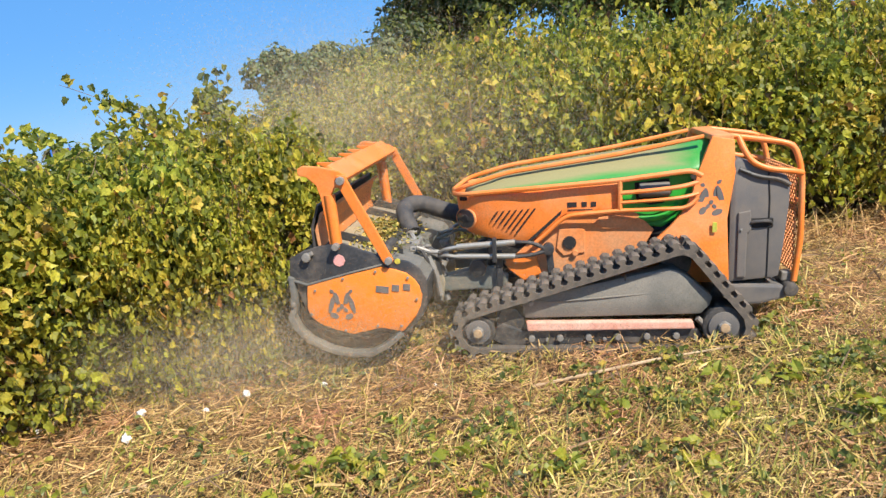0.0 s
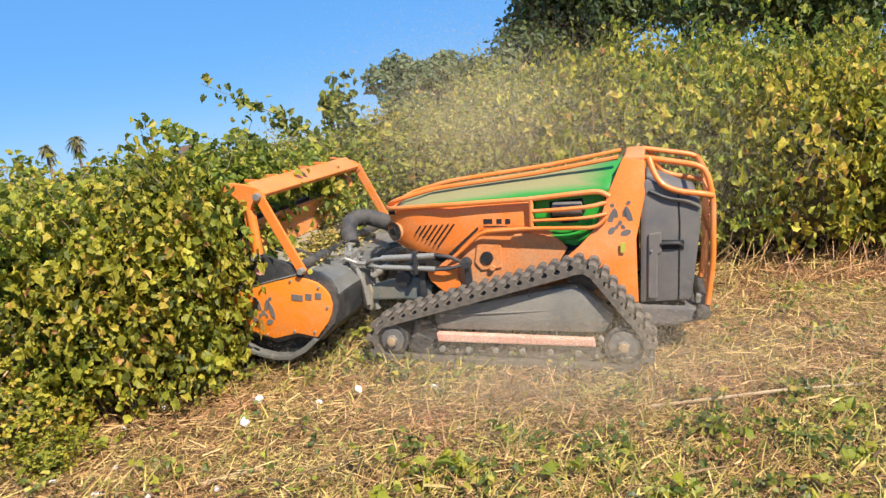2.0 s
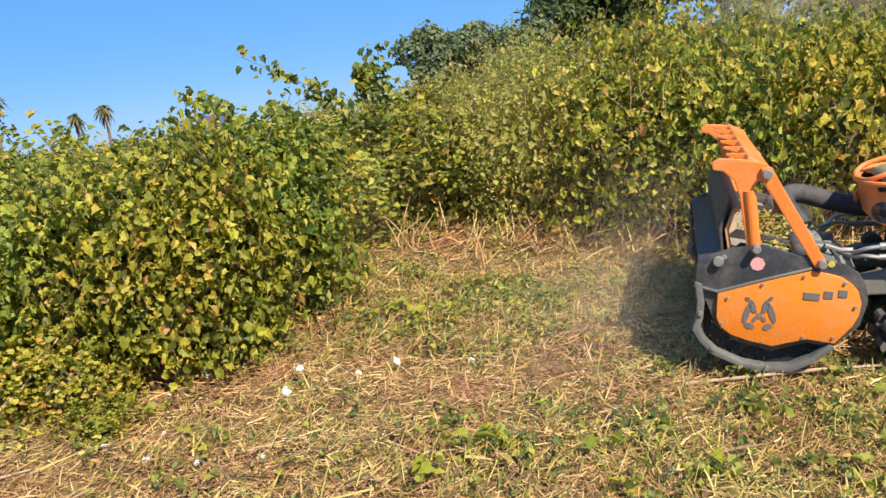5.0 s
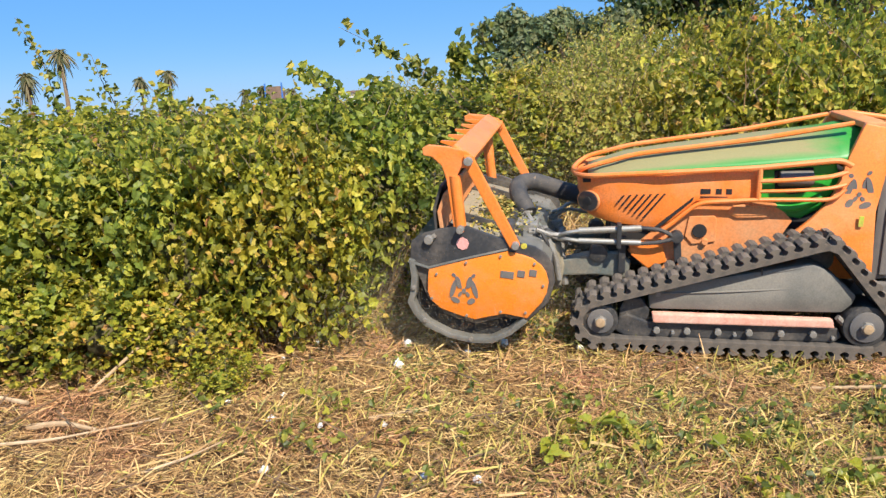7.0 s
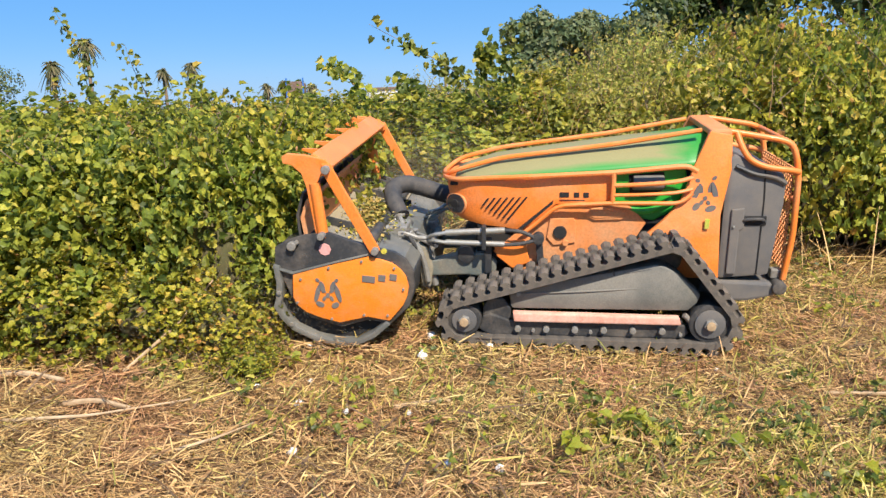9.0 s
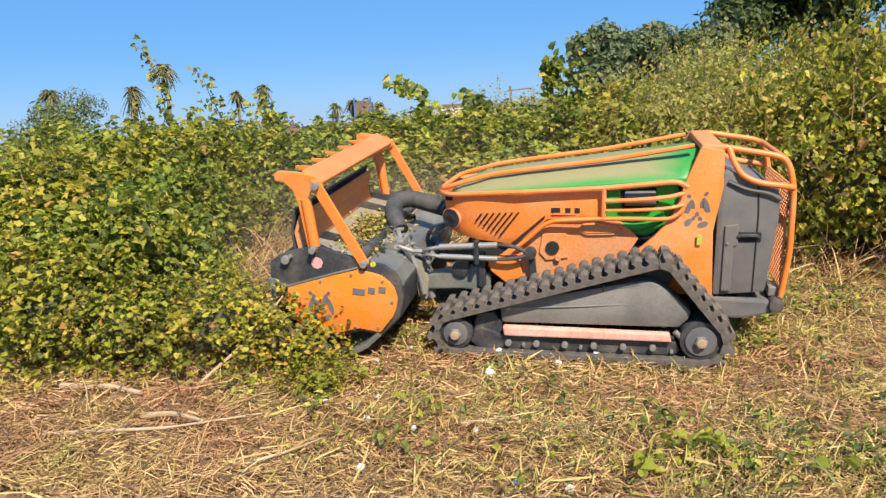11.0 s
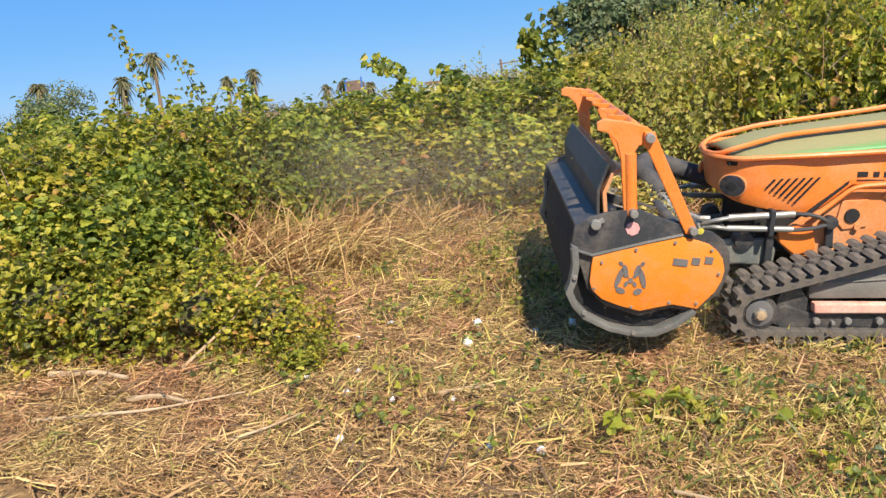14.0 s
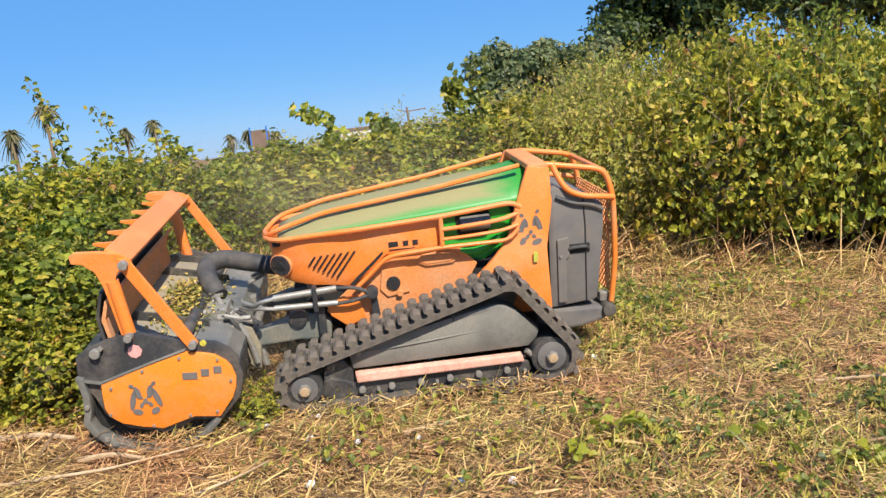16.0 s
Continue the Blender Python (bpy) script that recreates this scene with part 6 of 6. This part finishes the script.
# the hood and its rails slope down towards the nose
for ob in machine.children:
    if ob.type == "MESH" and ob.name.split(".")[0] not in ("lug",):
        for v in ob.data.vertices:
            if v.co.z > 0.70 and -0.60 < v.co.x < 0.75:
                v.co.z -= (0.016 + 0.018 * (v.co.x + 0.60) / 1.27) * min(1.0, (v.co.z - 0.70) / 0.10) * min(1.0, (v.co.x + 0.60) / 0.10)


# ---- dust and flying scraps ----
def dust_material():
    m, nt, nodes, links, b = nodes_of("dust")
    b.inputs["Base Color"].default_value = (0.72, 0.60, 0.42, 1)
    b.inputs["Roughness"].default_value = 1.0
    t = nodes.new("ShaderNodeBsdfTranslucent")
    t.inputs["Color"].default_value = (0.72, 0.60, 0.42, 1)
    one = nodes.new("ShaderNodeMixShader")
    one.inputs[0].default_value = 0.5
    links.new(b.outputs[0], one.inputs[1])
    links.new(t.outputs[0], one.inputs[2])
    clear = nodes.new("ShaderNodeBsdfTransparent")
    mx = nodes.new("ShaderNodeMixShader")
    mx.inputs[0].default_value = 0.19
    links.new(clear.outputs[0], mx.inputs[1])
    links.new(one.outputs[0], mx.inputs[2])
    links.new(mx.outputs[0], nodes["Material Output"].inputs["Surface"])
    return m


DUST_GRAIN = dust_material()
TRIANGLE = np.array([(-0.5, -0.4, 0), (0.5, -0.4, 0), (0, 0.6, 0)])


def dust_cloud(seed, count, spread, size, label, material=None, floor=-9.0):
    rng = np.random.default_rng(seed)
    lobes = rng.normal(0, 0.55, (9, 3)) * np.array(spread)
    k = rng.integers(0, 9, count)
    p = lobes[k] + rng.normal(0, 0.6, (count, 3)) * np.array(spread)
    p[:, 2] = np.maximum(p[:, 2], floor + rng.uniform(0, 0.1, count))
    ob = new("dust_cloud", leaf_mesh("dust_cloud", p, turns(rng, count, np.array([0.2, -1.0, 0.3]), 0.5), rng.uniform(*size, count), TRIANGLE, [(0, 1, 2)], material or DUST_GRAIN))
    return tagged(ob, label, "dust", "", "stuff")


plume = dust_cloud(51, 230000, (0.85, 0.35, 0.50), (0.003, 0.0088), "hazy beige dust plume hanging before the scrub bank")
puff = dust_cloud(52, 230000, (0.75, 0.40, 0.26), (0.0028, 0.007), "thin beige dust puff blown out beneath the head", None, -0.2)
haze = dust_cloud(54, 220000, (0.75, 0.24, 0.20), (0.0022, 0.0056), "low beige dust drifting past the head and tracks", None, -0.25)
settling = dust_cloud(55, 150000, (0.75, 0.30, 0.30), (0.0026, 0.0066), "thin beige dust hanging over the cut vines", None, -0.3)
scraps = dust_cloud(53, 260, (0.30, 0.35, 0.30), (0.006, 0.016), "shredded straw and leaf scraps flying before the rotor", DEBRIS, -0.2)


# ---- what moves ----
def motions():
    D = np.array(DRIVE)
    times = np.round(np.arange(0, 16.0001, 0.1), 1)

    def at(c, t):
        return np.interp(t, D[:, 0], D[:, c])

    walk(machine, [(r[0], FIELD @ pose(*r[1:7])) for r in DRIVE])
    walk(head, [(r[0], pose(r[7], 0, r[8], 0, r[9], 0)) for r in DRIVE])
    # distance rolled forwards
    x, y, a = at(1, times), at(2, times), np.radians(at(6, times))
    step = np.diff(x) * np.cos(a[1:]) + np.diff(y) * np.sin(a[1:])
    rolled = np.concatenate([[0], np.cumsum(step)])
    for w, r, wx, wy, wz in TURNERS:
        walk(w, [(float(t), pose(wx, wy, wz) @ Matrix.Rotation(float(s) / r, 4, "Y")) for t, s in zip(times, rolled)])
    cen = BELT.mean(axis=0)
    for i, lug in enumerate(LUG_PARTS):
        rows = []
        for t, s in zip(times, rolled):
            bx, bz, ang = on_belt(i * BELT_LENGTH / LUGS - DIRECTION * float(s))
            nx, nz = -math.sin(ang), math.cos(ang)
            if (bx - cen[0]) * nx + (bz - cen[1]) * nz < 0:
                ang += math.pi
            rows.append((float(t), Matrix.Translation((bx, 0, bz)) @ Matrix.Rotation(-ang, 4, "Y")))
        walk(lug, rows)
        other = RIGHT_LUGS[i]
        other.rotation_mode = "QUATERNION"
        other.animation_data_create()
        other.animation_data.action = lug.animation_data.action
        other.animation_data.action_slot = lug.animation_data.action_slot
    walk(drum, [(float(t), pose(1.16, 0, 0.31, 0, float(t) * 620 % 360, 0)) for t in times])
    # dust follows the head, the plume drifts off over the bank
    ahead_of = [(r[0], Vector((r[1] + 1.2 * math.cos(radians(r[6])), r[2] + 1.2 * math.sin(radians(r[6])), 0))) for r in DRIVE]
    px, py = np.array([p.x for t, p in ahead_of]), np.array([p.y for t, p in ahead_of])
    for thing, lag, dx, dy, z, spin in ((puff, 0.3, -0.25, 0.22, 0.16, 8), (scraps, 0.15, -0.35, 0.15, 0.25, 20)):
        late = np.maximum(0, D[:, 0] - lag)
        walk(thing, [(float(t), FIELD @ pose(float(a) + dx, float(b) + dy, z, 0, 0, spin * float(t))) for t, a, b in zip(D[:, 0], np.interp(late, D[:, 0], px), np.interp(late, D[:, 0], py))])
    walk(haze, [(0.0, FIELD @ pose(-0.75, 3.4, 0.16)), (0.8, FIELD @ pose(-0.4, 3.2, 0.12, 0, 0, 4)), (1.6, FIELD @ pose(0.05, 3.2, 0.12, 0, 0, 8)), (2.4, FIELD @ pose(0.3, 3.3, 0.15, 0, 0, 12)), (3.4, FIELD @ pose(-0.7, 4.7, 0.4, 0, 0, 16)), (4.2, FIELD @ pose(0.5, 5.9, 0.9, 0, 0, 20)), (5.4, FIELD @ pose(2.6, 7.2, 1.9, 0, 0, 24)), (9.0, FIELD @ pose(7, 11, 4, 0, 0, 32)), (16.0, FIELD @ pose(14, 18, 7, 0, 0, 40))])
    walk(settling, [(0.0, FIELD @ pose(-2.75, 4.9, 0.42)), (9.0, FIELD @ pose(-2.65, 4.85, 0.40, 0, 0, 6)), (12.5, FIELD @ pose(-2.3, 4.75, 0.42, 0, 0, 10)), (16.0, FIELD @ pose(-2.5, 4.9, 0.60, 0, 0, 16))])
    walk(plume, [(0.0, FIELD @ pose(-0.25, 5.0, 1.15)), (2.0, FIELD @ pose(0.0, 5.1, 1.1, 0, 0, 5)), (3.5, FIELD @ pose(1.9, 6.4, 1.6, 0, 0, 9)), (5.2, FIELD @ pose(2.6, 7.2, 2.3, 0, 0, 14)), (8.0, FIELD @ pose(3.6, 7.0, 2.6, 0, 0, 20)), (11.0, FIELD @ pose(8, 12, 5, 0, 0, 25)), (16.0, FIELD @ pose(14, 18, 8, 0, 0, 30))])
    # bushes go down when the head reaches them
    fine = np.arange(0, 16.0001, 0.05)
    fx, fy, fa = at(1, fine), at(2, fine), np.radians(at(6, fine))
    for ob, cx, cy, r, h, late in CUT:
        ahead = (cx - fx) * np.cos(fa) + (cy - fy) * np.sin(fa)
        aside = np.abs(-(cx - fx) * np.sin(fa) + (cy - fy) * np.cos(fa))
        hit = np.nonzero((ahead < 1.42 + 0.55 * r) & (ahead > 0) & (aside < 0.68 + 0.25 * r))[0]
        up = ob.matrix_basis.copy()
        if len(hit) == 0 and not late:
            continue
        t0 = late or max(0.05, float(fine[hit[0]]))
        k = int(np.searchsorted(fine, t0))
        away = Vector((math.cos(fa[k]), math.sin(fa[k]), 0))
        axis = Vector((0, 0, 1)).cross(away)
        loc, rot, sca = up.decompose()
        base = Matrix.Translation(loc) @ rot.to_matrix().to_4x4()
        lean = FIELD @ Matrix.Translation((cx, cy, 0)) @ Matrix.Rotation(radians(40), 4, axis) @ Matrix.Translation((-cx, -cy, 0)) @ FIELD.inverted()
        down = Matrix.Translation(FIELD.to_3x3() @ Vector((0.1 * away.x, 0.1 * away.y, -(h + 0.45))))
        rows = [(0.0, base), (t0, base), (min(15.9, t0 + 0.3), Matrix.Translation(FIELD.to_3x3() @ Vector((0, 0, -0.35 * h))) @ lean @ base), (min(15.95, t0 + 0.65), down @ lean @ base), (16.0, down @ lean @ base)]
        walk(ob, rows)


# the belt's points run from the rear along the top to the front or the other way
DIRECTION = 1 if on_belt(BELT_LENGTH * 0.0)[1] < 10 and (lambda k: math.cos(on_belt(k)[2]) > 0)(min((i * 0.01 for i in range(int(BELT_LENGTH * 100))), key=lambda k: on_belt(k)[1])) else -1
motions()
